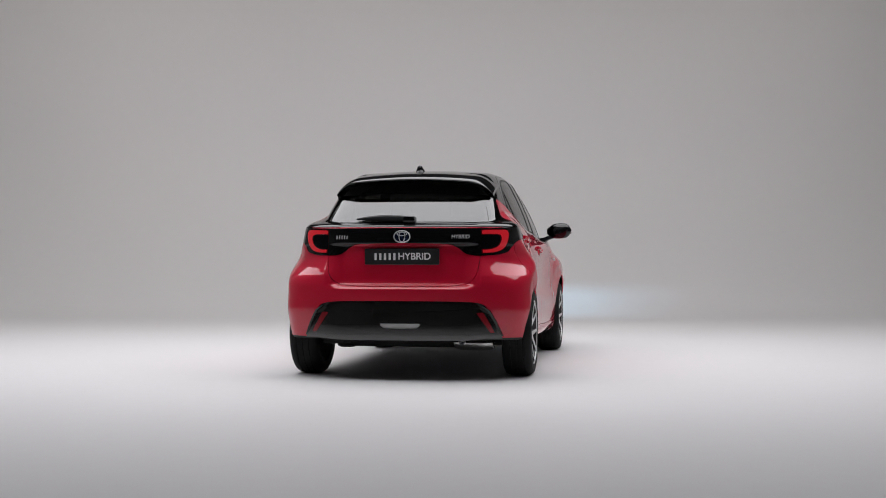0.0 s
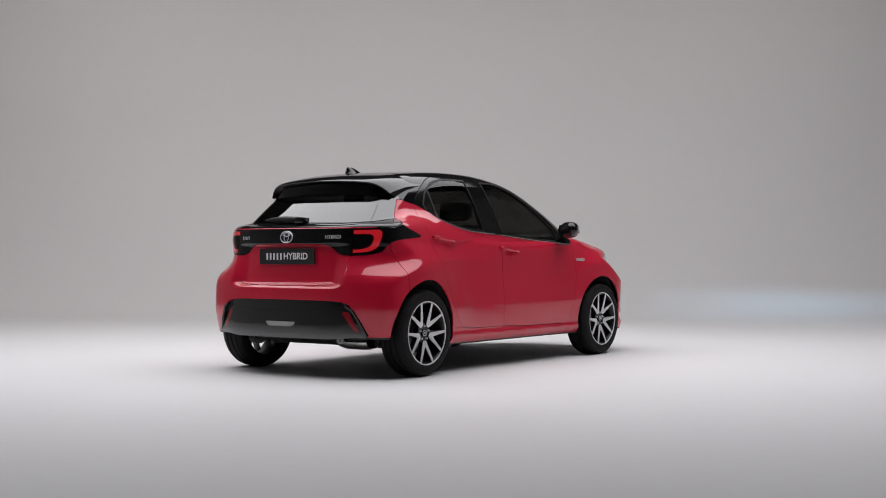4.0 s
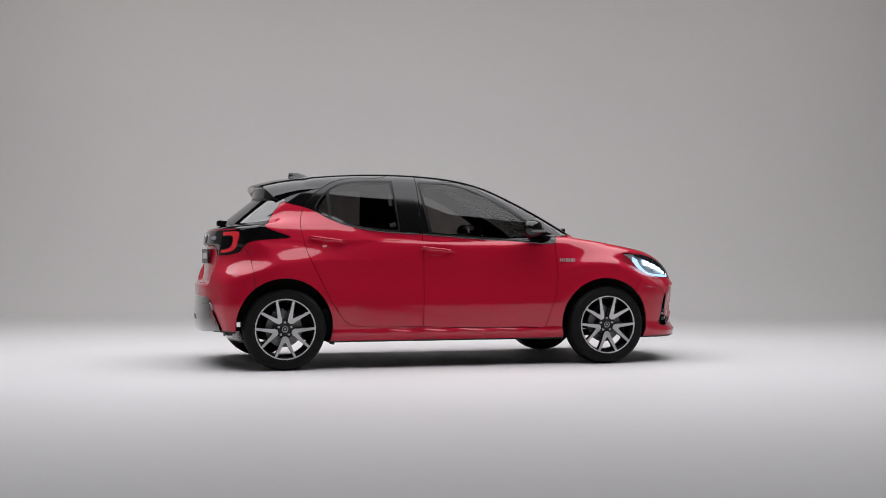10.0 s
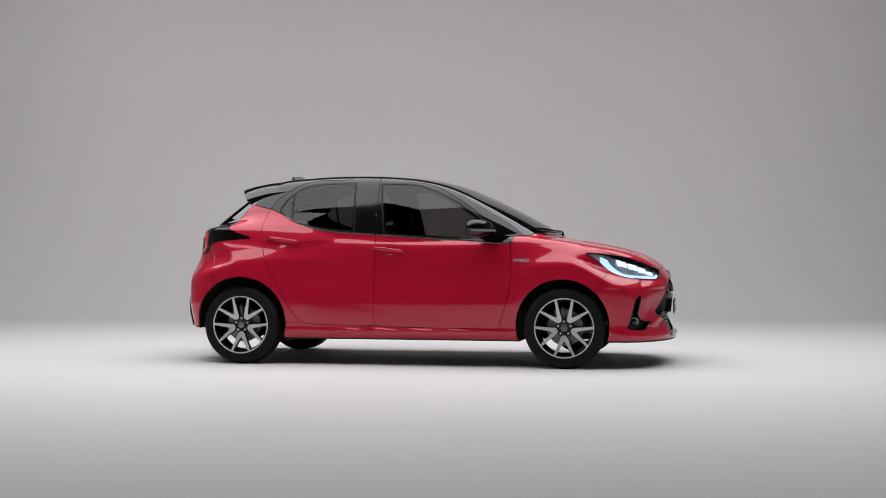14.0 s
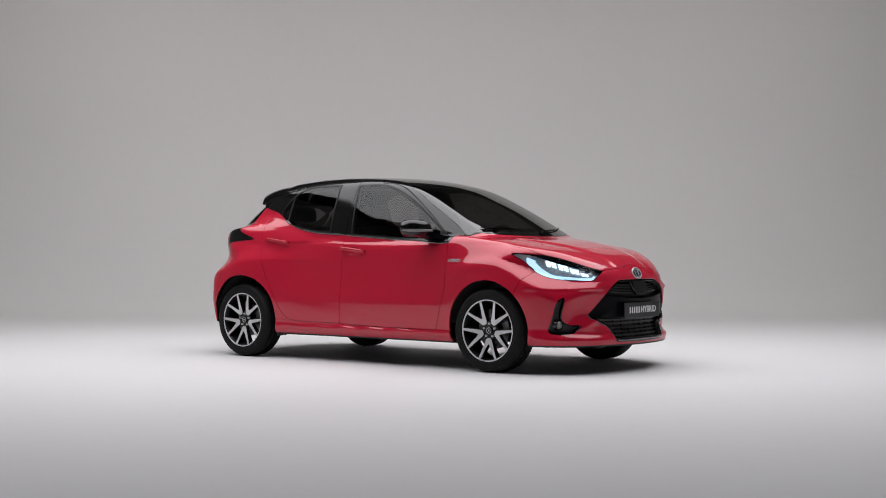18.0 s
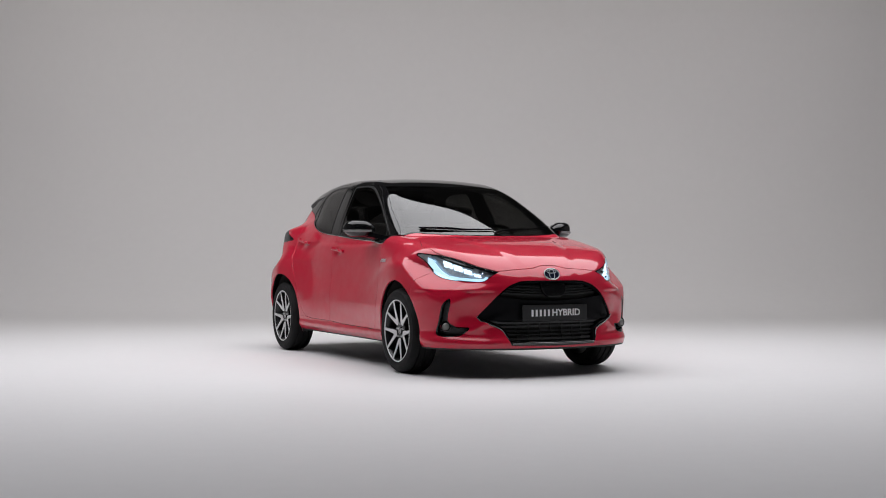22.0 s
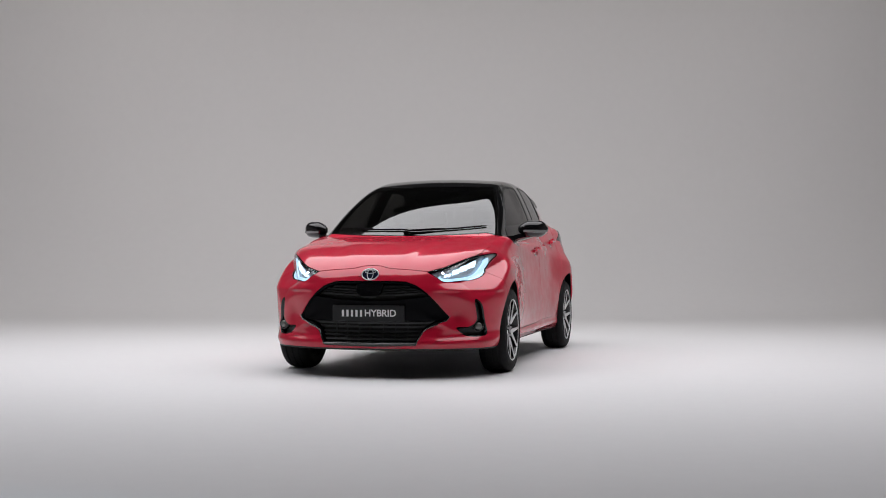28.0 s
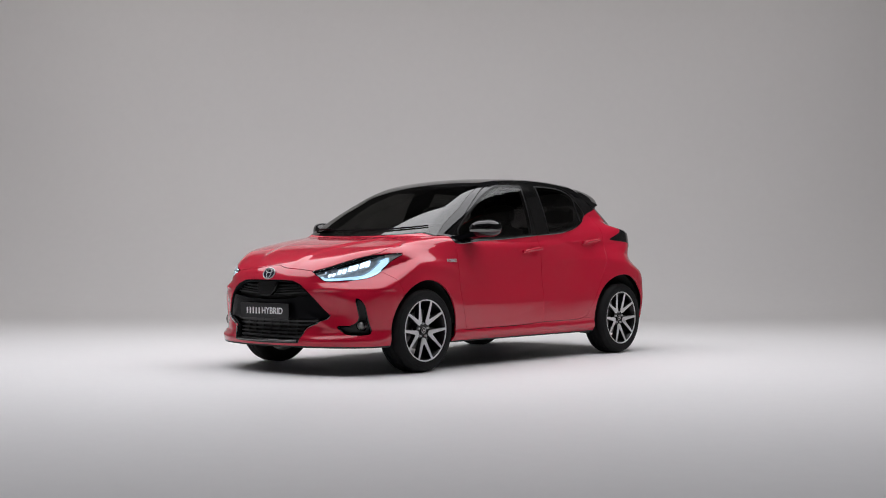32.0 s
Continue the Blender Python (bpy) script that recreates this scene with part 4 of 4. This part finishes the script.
def grille(car, mouth):
    zm = lambda y: np.interp(np.abs(y), [0, 0.22, 0.40, 0.5], [0.537, 0.543, 0.568, 0.59])
    zl = lambda y: np.interp(np.abs(y), [0, 0.25, 0.40, 0.55], [0.405, 0.405, 0.397, 0.417])
    g = panel("grille", mouth, M_DARK, car, "black front grille with fine slats", "join", 0.0, -0.062)
    ph = outline(GRILLE, "yz")
    rim = cut(mouth, lambda x, y, z: -(ph(x, y, z) + 0.010))[0]
    panel("grille_rim", rim, M_SATIN, g, "black mouth edge", "join", 0.054, -0.006)
    band = cut(mouth, lambda x, y, z: np.maximum(z - zm(y), zl(y) - z))[0]
    band = cut(band, lambda x, y, z: ph(x, y, z) + 0.006)[0]
    panel("centre_band", band, M_SATIN, g, "gloss black grille band", "join", 0.03, -0.014)
    for z0 in (0.580, 0.604, 0.628, 0.652):
        sl = strip(mouth, lambda x, y, z: z - z0 - 0.10 * np.abs(y) ** 2, 0.0050)
        sl = cut(cut(sl, lambda x, y, z: ph(x, y, z) + 0.012)[0], lambda x, y, z: zm(y) + 0.01 - z)[0]
        panel("upper_slat", sl, M_SLAT, g, "black grille slat", "join", 0.03, -0.040)
    for z0 in (0.268, 0.291, 0.314, 0.337, 0.360, 0.383):
        sl = cut(strip(mouth, lambda x, y, z: z - z0, 0.0050), lambda x, y, z: ph(x, y, z) + 0.012)[0]
        panel("lower_slat", sl, M_SLAT, g, "black grille slat", "join", 0.03, -0.040)
    for y0 in (0.0, 0.09, 0.18, 0.27):
        rb = cut(cut(strip(mouth, lambda x, y, z: np.abs(y) - y0, 0.0025), lambda x, y, z: 0.258 - z)[0], lambda x, y, z: z - 0.405)[0]
        panel("upright_rib", rb, M_SLAT, g, "black grille rib", "join" if y0 == 0 else "twin", 0.02, -0.046)
    lip = cut(mouth, lambda x, y, z: np.maximum(z - 0.254, np.abs(y) - 0.36))[0]
    panel("lip_trim", lip, M_BLACK, g, "gloss black trim along the lip", "join", 0.03, -0.002)
    pts = [(surface_x(y, 0.243) + 0.001, y, 0.243) for y in np.linspace(-0.33, 0.33, 17)]
    tube("lip_bar", pts, 0.008, M_PIANO, g, "gloss black bar along the lip", 12)
    for s in (-1, 1):
        pts = [(surface_x(s * y, z) - 0.002, s * y, z) for y, z in ((0.552, 0.434), (0.530, 0.404), (0.470, 0.377), (0.405, 0.350), (0.375, 0.324), (0.352, 0.275), (0.337, 0.243))]
        tube("corner_blade", pts, [0.003, 0.005, 0.005, 0.005, 0.005, 0.005, 0.005], M_PIANO, g, "gloss black blade round the grille corner", 10)
    chin = cut(mouth, lambda x, y, z: np.maximum(np.abs(y) - np.interp(z, [0.56, 0.60, 0.70], [0.045, 0.085, 0.105]), 0.565 - z))[0]
    panel("badge_mount", chin, M_BLACK, g, "gloss black shield under the badge", "join", 0.03, -0.010)


def badge(car, x, y, z, tilt, facing, w=0.066, h=0.045):
    """An oval chrome emblem, as plain shapes."""
    e = new("emblem")
    e.parent = car
    tagged(e, "oval chrome emblem on a dark disc")
    e.matrix_basis = pose(x, y, z, 0, 0, 0 if facing > 0 else 180) @ pose(0, 0, 0, 0, tilt, 0)
    def oval(rw, rh, t, n=40):
        rings = []
        for k in range(n):
            a = 2 * math.pi * k / n
            c = Vector((0, rw * math.cos(a), rh * math.sin(a)))
            o = Vector((0, math.cos(a), math.sin(a)))
            rings.append([c + o * t * math.cos(b) + Vector((1, 0, 0)) * t * 1.1 * math.sin(b) for b in [2 * math.pi * i / 8 for i in range(8)]])
        rings.append(rings[0])
        bm = bmesh.new()
        vs = [[bm.verts.new(p) for p in r] for r in rings[:-1]]
        for i in range(n):
            for k in range(8):
                bm.faces.new((vs[i][k], vs[(i + 1) % n][k], vs[(i + 1) % n][(k + 1) % 8], vs[i][(k + 1) % 8]))
        return bm
    part("oval_ring", oval(w, h, 0.0044), M_SILVER, e, "chrome oval ring", True)
    part("inner_ring", oval(w * 0.36, h * 0.88, 0.0034), M_SILVER, e, "chrome upright oval", True)
    bm = oval(w * 0.62, h * 0.30, 0.0034)
    bmesh.ops.translate(bm, verts=bm.verts[:], vec=(0, 0, h * 0.45))
    part("upper_oval", bm, M_SILVER, e, "chrome flat oval", True)
    bm = bmesh.new()
    rr = [[(-0.006, w * math.cos(2 * math.pi * k / 40), h * math.sin(2 * math.pi * k / 40)) for k in range(40)], [(0.001, w * 0.98 * math.cos(2 * math.pi * k / 40), h * 0.98 * math.sin(2 * math.pi * k / 40)) for k in range(40)]]
    shaped("disc", rr, mat("emblem_blue", (0.006, 0.012, 0.035), 0.2, coat=1.0), e, "dark blue disc")


def plate(car, x, z, tilt, facing):
    p = new("show_plate")
    p.parent = car
    tagged(p, "black show plate with white lettering")
    p.matrix_basis = pose(x, 0, z, 0, 0, 90 if facing > 0 else -90) @ pose(0, 0, 0, 90 + tilt, 0, 0)
    bm = bmesh.new()
    part("plate_board", box(bm, (-0.262, -0.056, -0.008), (0.262, 0.056, 0.0), 0.004), mat("plate_black", (0.012, 0.012, 0.013), 0.35, scale=60), p, "black plate")
    word_bars(5, 0.165, 0.047, M_WHITE, p, pose(-0.118, 0, 0.0005))
    letters("HYBRID", 0.066, M_WHITE, p, pose(0.088, 0, 0.0015), "lettering", "white capital letters", 0.0012)


def on_skin(x, y, z, lift):
    """A pose on the skin: its z axis along the normal, its x axis to the right of one who looks at it."""
    n = Vector(field_normals(np.array([[x, y, z]]))[0])
    right = Vector((0, 0, 1)).cross(n).normalized()
    up = n.cross(right)
    m = Matrix((right, up, n)).transposed().to_4x4()
    m.translation = Vector((x, y, z)) + n * lift
    return m


def script_badge(car, m, size=0.036, bars=0):
    b = new("side_badge")
    b.parent = car
    b.matrix_basis = m
    tagged(b, "small chrome name badge")
    if bars:
        word_bars(bars, size * 2.9, size * 0.72, M_SILVER, b, pose(0, 0, 0.001))
    else:
        letters("HYBRID", size, M_SILVER, b, pose(0, 0, 0.002), "lettering", "chrome letters", 0.0008, 0.15)


def spoiler(car):
    prof = [(-1.05, 0.004), (-1.22, 0.006), (-1.34, 0.008), (-1.430, 0.006), (-1.446, 0.000), (-1.444, -0.008), (-1.412, -0.024), (-1.404, -0.034), (-1.410, -0.070), (-1.418, -0.104), (-1.408, -0.114), (-1.30, -0.135), (-1.12, -0.04)]
    rings = []
    for k in range(33):
        y = -0.575 + 1.15 * k / 32
        e = max(0.0, (abs(y) - 0.40) / 0.175)
        ring = []
        for x, dz in prof:
            xx = x + 0.20 * y * y + 0.05 * e * e * (1 if x < -1.3 else 0.3)
            top = float(roof_z(x)) - (float(roof_drop(x)) + 0.04) * y * y
            ring.append((xx, y, top + dz - (0.070 if dz > -0.03 else 0.030) * e ** 2.5))
        rings.append(ring)
    shaped("roof_spoiler", rings, M_BLACK, car, "gloss black roof spoiler over the rear window", angle=0.5)


def aerial(car):
    rings = []
    base = float(roof_z(-1.04)) - 0.004
    for h, x0, x1, w in ((0.0, -1.140, -0.935, 0.036), (0.010, -1.135, -0.955, 0.029), (0.026, -1.132, -0.995, 0.021), (0.040, -1.130, -1.035, 0.015), (0.047, -1.122, -1.06, 0.009)):
        n = 12
        rings.append([((x0 + x1) / 2 + (x1 - x0) / 2 * math.cos(2 * math.pi * k / n), w * math.sin(2 * math.pi * k / n) * (1 - 0.4 * math.cos(2 * math.pi * k / n)), base + h) for k in range(n)])
    shaped("shark_fin_aerial", rings, M_BLACK, car, "gloss black shark fin aerial")


def door_mirror(car, s):
    m = new("door_mirror")
    m.parent = car
    tagged(m, "gloss black door mirror with a clear indicator strip")
    rings = []
    n = 18
    for k in range(11):
        t = k / 10
        y = 0.795 + 0.215 * t
        swell = (1 - (2 * t - 0.95) ** 4 * 0.55) * (0.62 + 0.38 * min(1, 3 * t))
        if t > 0.85:
            swell *= math.sqrt(max(0.08, 1 - ((t - 0.85) / 0.155) ** 2))
        hh, dd = 0.066 * swell, 0.100 * swell
        cx, cz = 0.675 - 0.095 * t, 1.060 + 0.006 * t
        ring = []
        for i in range(n):
            a = 2 * math.pi * i / n
            c, q = math.cos(a), math.sin(a)
            px = dd * (abs(c) ** 0.75) * (1 if c > 0 else -0.55)
            ring.append((cx + px, s * y, cz + hh * (abs(q) ** 0.8) * (1 if q > 0 else -1)))
        rings.append(ring)
    shaped("mirror_cap", rings, M_BLACK, m, "gloss black mirror cap")
    bm = bmesh.new()
    v = [bm.verts.new((0.628 - 0.075 * (yy - 0.88) / 0.2, s * (yy - 0.07), zz)) for yy, zz in ((0.895, 1.016), (1.035, 1.030), (1.050, 1.064), (1.030, 1.100), (0.900, 1.104), (0.882, 1.06))]
    u = [bm.verts.new(q.co + Vector((-0.012, 0, 0))) for q in v]
    bm.faces.new(u)
    for i in range(6):
        bm.faces.new((v[i], v[(i + 1) % 6], u[(i + 1) % 6], u[i]))
    part("mirror_glass", bm, M_MIRROR, m, "mirror glass")
    path = [(0.757, s * 0.845, 1.044), (0.735, s * 0.895, 1.044), (0.702, s * 0.945, 1.044), (0.658, s * 0.985, 1.045), (0.595, s * 1.005, 1.046)]
    tube("indicator", path, [0.006, 0.008, 0.009, 0.009, 0.005], mat("indicator_clear", (0.22, 0.22, 0.22), 0.2, coat=0.5), m, "clear indicator strip", 8, 1.2)
    rings = []
    for y, x0, x1, z0, z1 in ((0.735, 0.67, 0.865, 0.955, 1.004), (0.77, 0.66, 0.83, 0.968, 1.008), (0.80, 0.63, 0.78, 0.985, 1.020), (0.85, 0.61, 0.72, 1.000, 1.030)):
        rings.append([(x0, s * y, z0), (x1, s * y, z0), (x1 - 0.01, s * y, z1), (x0 + 0.01, s * y, z1)])
    shaped("mirror_foot", rings, M_SATIN, m, "black mirror foot", angle=1.2)


def door_handle(car, x, z, s, slope):
    h = new("door_handle")
    h.parent = car
    tagged(h, "red painted door handle")
    rings = []
    for k in range(13):
        t = k / 12
        px = x - 0.125 + 0.25 * t
        pz = z + slope * (t - 0.5)
        out = surface_y(px, pz) + (0.026 if 0.15 < t < 0.85 else 0.026 * math.sin(min(t, 1 - t) / 0.15 * math.pi / 2)) - 0.004
        hh = 0.0135 * (0.55 + 0.45 * math.sin(math.pi * t) ** 0.5)
        ring = []
        for i in range(10):
            a = 2 * math.pi * i / 10
            ring.append((px, s * (out + 0.009 * math.cos(a)), pz + hh * math.sin(a) + 0.006))
        rings.append(ring)
    shaped("grip", rings, M_RED, h, "red grip")
    for t in (0.02, 0.98):
        px, pz = x - 0.125 + 0.25 * t, z + slope * (t - 0.5)
        y = surface_y(px, pz)
        bm = bmesh.new()
        box(bm, (px - 0.016, s * y - 0.016, pz - 0.008), (px + 0.016, s * y + 0.016, pz + 0.018), 0.006)
        part("handle_socket", bm, M_RED, h, "", True, 0.9)


def wipers(car):
    def on_screen(x, y, lift):
        return (x, y, surface_z(x, y) + lift)
    for y0, y1 in ((0.60, 0.0), (0.02, -0.56)):
        w = new("windscreen_wiper")
        w.parent = car
        tagged(w, "black windscreen wiper lying along the glass foot")
        at = lambda t, back, lift: on_screen(1.178 - back - 0.50 * (y0 + (y1 - y0) * t) ** 2, y0 + (y1 - y0) * t, lift)
        tube("blade", [at(k / 10, 0.040 - 0.02 * k / 10, 0.010) for k in range(11)], [0.004] + [0.006] * 9 + [0.004], M_SATIN, w, "black wiper blade", 8)
        tube("arm", [at(1.0, -0.004, 0.004), at(0.94, 0.004, 0.018), at(0.75, 0.016, 0.020), at(0.5, 0.030, 0.016)], [0.009, 0.008, 0.006, 0.004], M_SATIN, w, "black wiper arm", 8)
    w = new("rear_wiper")
    w.parent = car
    tagged(w, "gloss black rear wiper at rest")
    gx = lambda z, y: float(glass_x(z)) + 0.24 * y * y - 0.022
    pts = [(gx(1.110, y) + 0.004, y, 1.108 + 0.010 * math.sin((y + 0.1) * 6)) for y in (-0.06, 0.02, 0.10, 0.18, 0.26, 0.355)]
    tube("blade", pts, [0.012, 0.018, 0.019, 0.018, 0.014, 0.004], M_PLASTIC, w, "black blade", 10, 1.3)
    bm = bmesh.new()
    box(bm, (-1.712, -0.075, 1.086), (-1.63, 0.01, 1.130), 0.014)
    part("pivot_cover", bm, M_BLACK, w, "black pivot cover", True)


def cabin(car):
    """Dark seats, dashboard and wheel behind the tinted glass."""
    bm = bmesh.new()
    box(bm, (-1.45, -0.66, 0.22), (1.15, 0.66, 0.45), 0.03)
    part("cabin_floor", bm, M_DARK, car, "dark cabin floor")
    rings = []
    for y in np.linspace(-0.68, 0.68, 9):
        b = 0.03 * (y / 0.68) ** 2
        rings.append([(0.62 + b, y, 0.5), (0.60 + b, y, 0.85), (0.66 + b, y, 0.985 - b), (0.80, y, 1.0 - b), (1.02 - b * 3, y, 0.99 - b), (1.05 - b * 3, y, 0.6)])
    shaped("dashboard", rings, M_SATIN, car, "dark dashboard")

    def seat(x, y, w, tag):
        st = new("seat")
        st.parent = car
        tagged(st, tag)
        def pad(nm, pts, half, mt=M_SEAT):
            rr = []
            for t in np.linspace(-1, 1, 9):
                k = 1 - 0.12 * abs(t) ** 4
                cx, cz = sum(p[0] for p in pts) / len(pts), sum(p[1] for p in pts) / len(pts)
                rr.append([(x + cx + (px - cx) * k, y + half * t, cz + (pz - cz) * k) for px, pz in pts])
            shaped(nm, rr, mt, st, "dark fabric")
        pad("cushion", [(-0.25, 0.45), (0.27, 0.45), (0.30, 0.55), (0.24, 0.60), (-0.20, 0.56)], w)
        pad("backrest", [(-0.17, 0.53), (-0.34, 1.02), (-0.38, 1.10), (-0.45, 1.09), (-0.42, 0.90), (-0.32, 0.5)], w * 0.95)
        for hy in ((0,) if w < 0.4 else (-0.36, 0.36)):
            rr = []
            for t in np.linspace(-1, 1, 7):
                k = 1 - 0.25 * abs(t) ** 3
                rr.append([(x - 0.43 + 0.045 * c * k, y + hy + 0.13 * t, 1.20 + 0.075 * q * k) for c, q in ((1, -0.8), (1, 0.6), (0.4, 1), (-0.6, 1), (-1, 0.4), (-0.9, -0.8), (0, -1))])
            shaped("headrest", rr, M_SEAT, st, "dark headrest")
    seat(0.22, -0.36, 0.25, "dark fabric front seat")
    seat(0.22, 0.36, 0.25, "dark fabric front seat")
    seat(-0.62, 0.0, 0.62, "dark fabric rear bench")
    sw = new("steering_wheel")
    sw.parent = car
    tagged(sw, "black steering wheel")
    sw.matrix_basis = pose(0.50, 0.36, 0.93, 0, -65, 0)
    ring = [(0.18 * math.cos(2 * math.pi * k / 28), 0.18 * math.sin(2 * math.pi * k / 28), 0) for k in range(29)]
    tube("rim", ring, 0.015, M_SATIN, sw, "", 8)
    bm = bmesh.new()
    box(bm, (-0.06, -0.17, -0.02), (0.05, 0.17, 0.01), 0.008)
    part("spoke_bar", bm, M_SATIN, sw)


def underside(car):
    for x in (1.272, -1.28):
        for s in (-1, 1):
            bm = bmesh.new()
            R, n = 0.372, 20
            a0, a1 = 0.06, math.pi - 0.06
            rows = []
            for k in range(n + 1):
                a = a0 + (a1 - a0) * k / n
                rows.append([bm.verts.new((x + R * math.cos(a), s * y, 0.325 + R * math.sin(a))) for y in (0.52, 0.64, 0.74, 0.815)])
            for p, q in zip(rows, rows[1:]):
                for i in range(3):
                    bm.faces.new((p[i], q[i], q[i + 1], p[i + 1]))
            bm.faces.new([r[0] for r in rows])
            part("wheel_arch_liner", bm, M_DARK, car, "black felt wheel arch liner", True)
    for x in (1.28, -1.28):
        tube("axle_beam", [(x, -0.64, 0.29), (x + 0.02, 0.0, 0.25 if x < 0 else 0.27), (x, 0.64, 0.29)], 0.035, M_DARK, car, "black axle beam")
    for s in (-1, 1):
        bm = bmesh.new()
        box(bm, (-0.925, s * 0.745 - 0.06, 0.185), (-0.900, s * 0.745 + 0.03, 0.29), 0.006)
        part("mud_flap", bm, M_PLASTIC, car, "small black mud flap")
        bm = bmesh.new()
        box(bm, (0.86, s * 0.745 - 0.05, 0.200), (0.89, s * 0.745 + 0.04, 0.25), 0.006)
        part("air_deflector", bm, M_PLASTIC, car, "small black deflector")
    rings = []
    for y in np.linspace(-0.61, -0.34, 9):
        k = 1 - 0.25 * abs((y + 0.475) / 0.135) ** 4
        rings.append([(-1.56 + 0.12 * k * math.cos(a), y, 0.250 + 0.058 * k * math.sin(a)) for a in [2 * math.pi * i / 16 for i in range(16)]])
    shaped("silencer", rings, M_PIPE, car, "bare steel exhaust silencer")
    rings = [[(x, -0.40 + w_ * math.cos(2 * math.pi * i / 20), 0.258 + h_ * math.sin(2 * math.pi * i / 20)) for i in range(20)] for x, w_, h_ in ((-1.58, 0.022, 0.020), (-1.64, 0.024, 0.021), (-1.690, 0.025, 0.021), (-1.692, 0.022, 0.018), (-1.66, 0.020, 0.017))]
    shaped("exhaust_tip", rings, M_ALU, car, "flat bright steel exhaust tip")
    for s in (-1, 1):
        rings = [[(-1.30 + r * math.cos(2 * math.pi * i / 14), s * 0.50 + r * math.sin(2 * math.pi * i / 14), z) for i in range(14)] for z, r in ((0.19, 0.05), (0.20, 0.075), (0.235, 0.075), (0.245, 0.05), (0.34, 0.05))]
        shaped("spring_seat", rings, M_DARK, car, "black rear spring seat")


def valance_fins(car):
    for s in (-1, 1):
        rings = []
        for y, z in ((0.560, 0.512), (0.606, 0.480), (0.650, 0.400), (0.690, 0.305)):
            x = surface_x(s * y, z, False)
            rings.append([(x - 0.012, s * (y + 0.006), z), (x + 0.02, s * (y + 0.014), z), (x + 0.02, s * (y - 0.012), z), (x - 0.012, s * (y - 0.010), z)])
        shaped("valance_fin", rings, M_BLACK, car, "gloss black fin beside the reflector")


def fog_lamps(car, fog):
    floors = panel("fog_recess", fog, M_PLASTIC, car, "black fog lamp recess", "twin", 0.0, -0.045)
    ph = outline(FOG, "yz")
    rim = cut(fog, lambda x, y, z: -(ph(x, y, z) + 0.006))[0]
    M = (1, -1, 1)
    for k, fl in enumerate(floors):
        s = 1 if k else -1
        panel("recess_wall", (rim[0] * M, rim[1][:, ::-1]) if k else rim, M_BLACK, fl, "gloss black recess wall", "", 0.045, -0.001)
        lamp = new("fog_lamp")
        lamp.parent = fl
        tagged(lamp, "round fog lamp")
        lamp.matrix_basis = pose(surface_x(s * 0.725, 0.363) - 0.018, s * 0.722, 0.360, 0, 0, -90 + 90 + s * 12 + 90)
        part_bm = lathe(bmesh.new(), [(0.0, -0.030), (0.018, -0.026), (0.026, -0.016), (0.027, 0.0)], 28)
        ob = part("fog_lens", part_bm, M_STEEL, fl, "round clear fog lens", True)
        ob.matrix_basis = lamp.matrix_basis
        part_bm = lathe(bmesh.new(), [(0.027, -0.010), (0.030, -0.016), (0.036, -0.014), (0.040, 0.01)], 28)
        ob2 = part("fog_bezel", part_bm, M_BLACK, fl, "black bezel", True)
        ob2.matrix_basis = lamp.matrix_basis
        bpy.data.objects.remove(lamp)


car = tagged(new("car"), "red small hatchback with a black roof standing on the studio floor", "car")
LAMP_F, TAIL_F, MOUTH, FOG_F = car_body(car)
W0 = wheel(car, True)
W0.matrix_basis = pose(1.28, -0.765, 0.308)
for front, x, s in ((True, 1.28, 1), (False, -1.28, -1), (False, -1.28, 1)):
    wx = copy_thing(W0, pose(x, 0.765 * s, 0.308, 0, 0, 180 if s > 0 else 0))
head_lamps(car, LAMP_F)
tail_lamps(car, TAIL_F)
grille(car, MOUTH)
fog_lamps(car, FOG_F)
valance_fins(car)
spoiler(car)
aerial(car)
for side in (-1, 1):
    door_mirror(car, side)
    door_handle(car, -0.098, 0.896, side, -0.028)
    door_handle(car, -0.952, 0.972, side, -0.030)
wipers(car)
cabin(car)
underside(car)
badge(car, surface_x(0, 0.726) + 0.006, 0, 0.726, -22, 1, 0.060, 0.042)
badge(car, surface_x(0, 0.988, False) - 0.014, 0, 0.988, -6, -1, 0.056, 0.041)
plate(car, surface_x(0, 0.455) + 0.012, 0.455, 0, 1)
plate(car, surface_x(0, 0.797, False) - 0.012, 0.850, 0, -1)
for side in (-1, 1):
    script_badge(car, on_skin(0.951, side * surface_y(0.951, 0.816), 0.816, 0.003), 0.036)
script_badge(car, on_skin(surface_x(-0.40, 0.985, False), -0.40, 0.985, 0.008), 0.036)
script_badge(car, on_skin(surface_x(0.43, 0.982, False), 0.43, 0.982, 0.008), 0.034, 5)


def motions():
    walk(car, [(float(k), car_pose(float(k))) for k in range(33)])


motions()
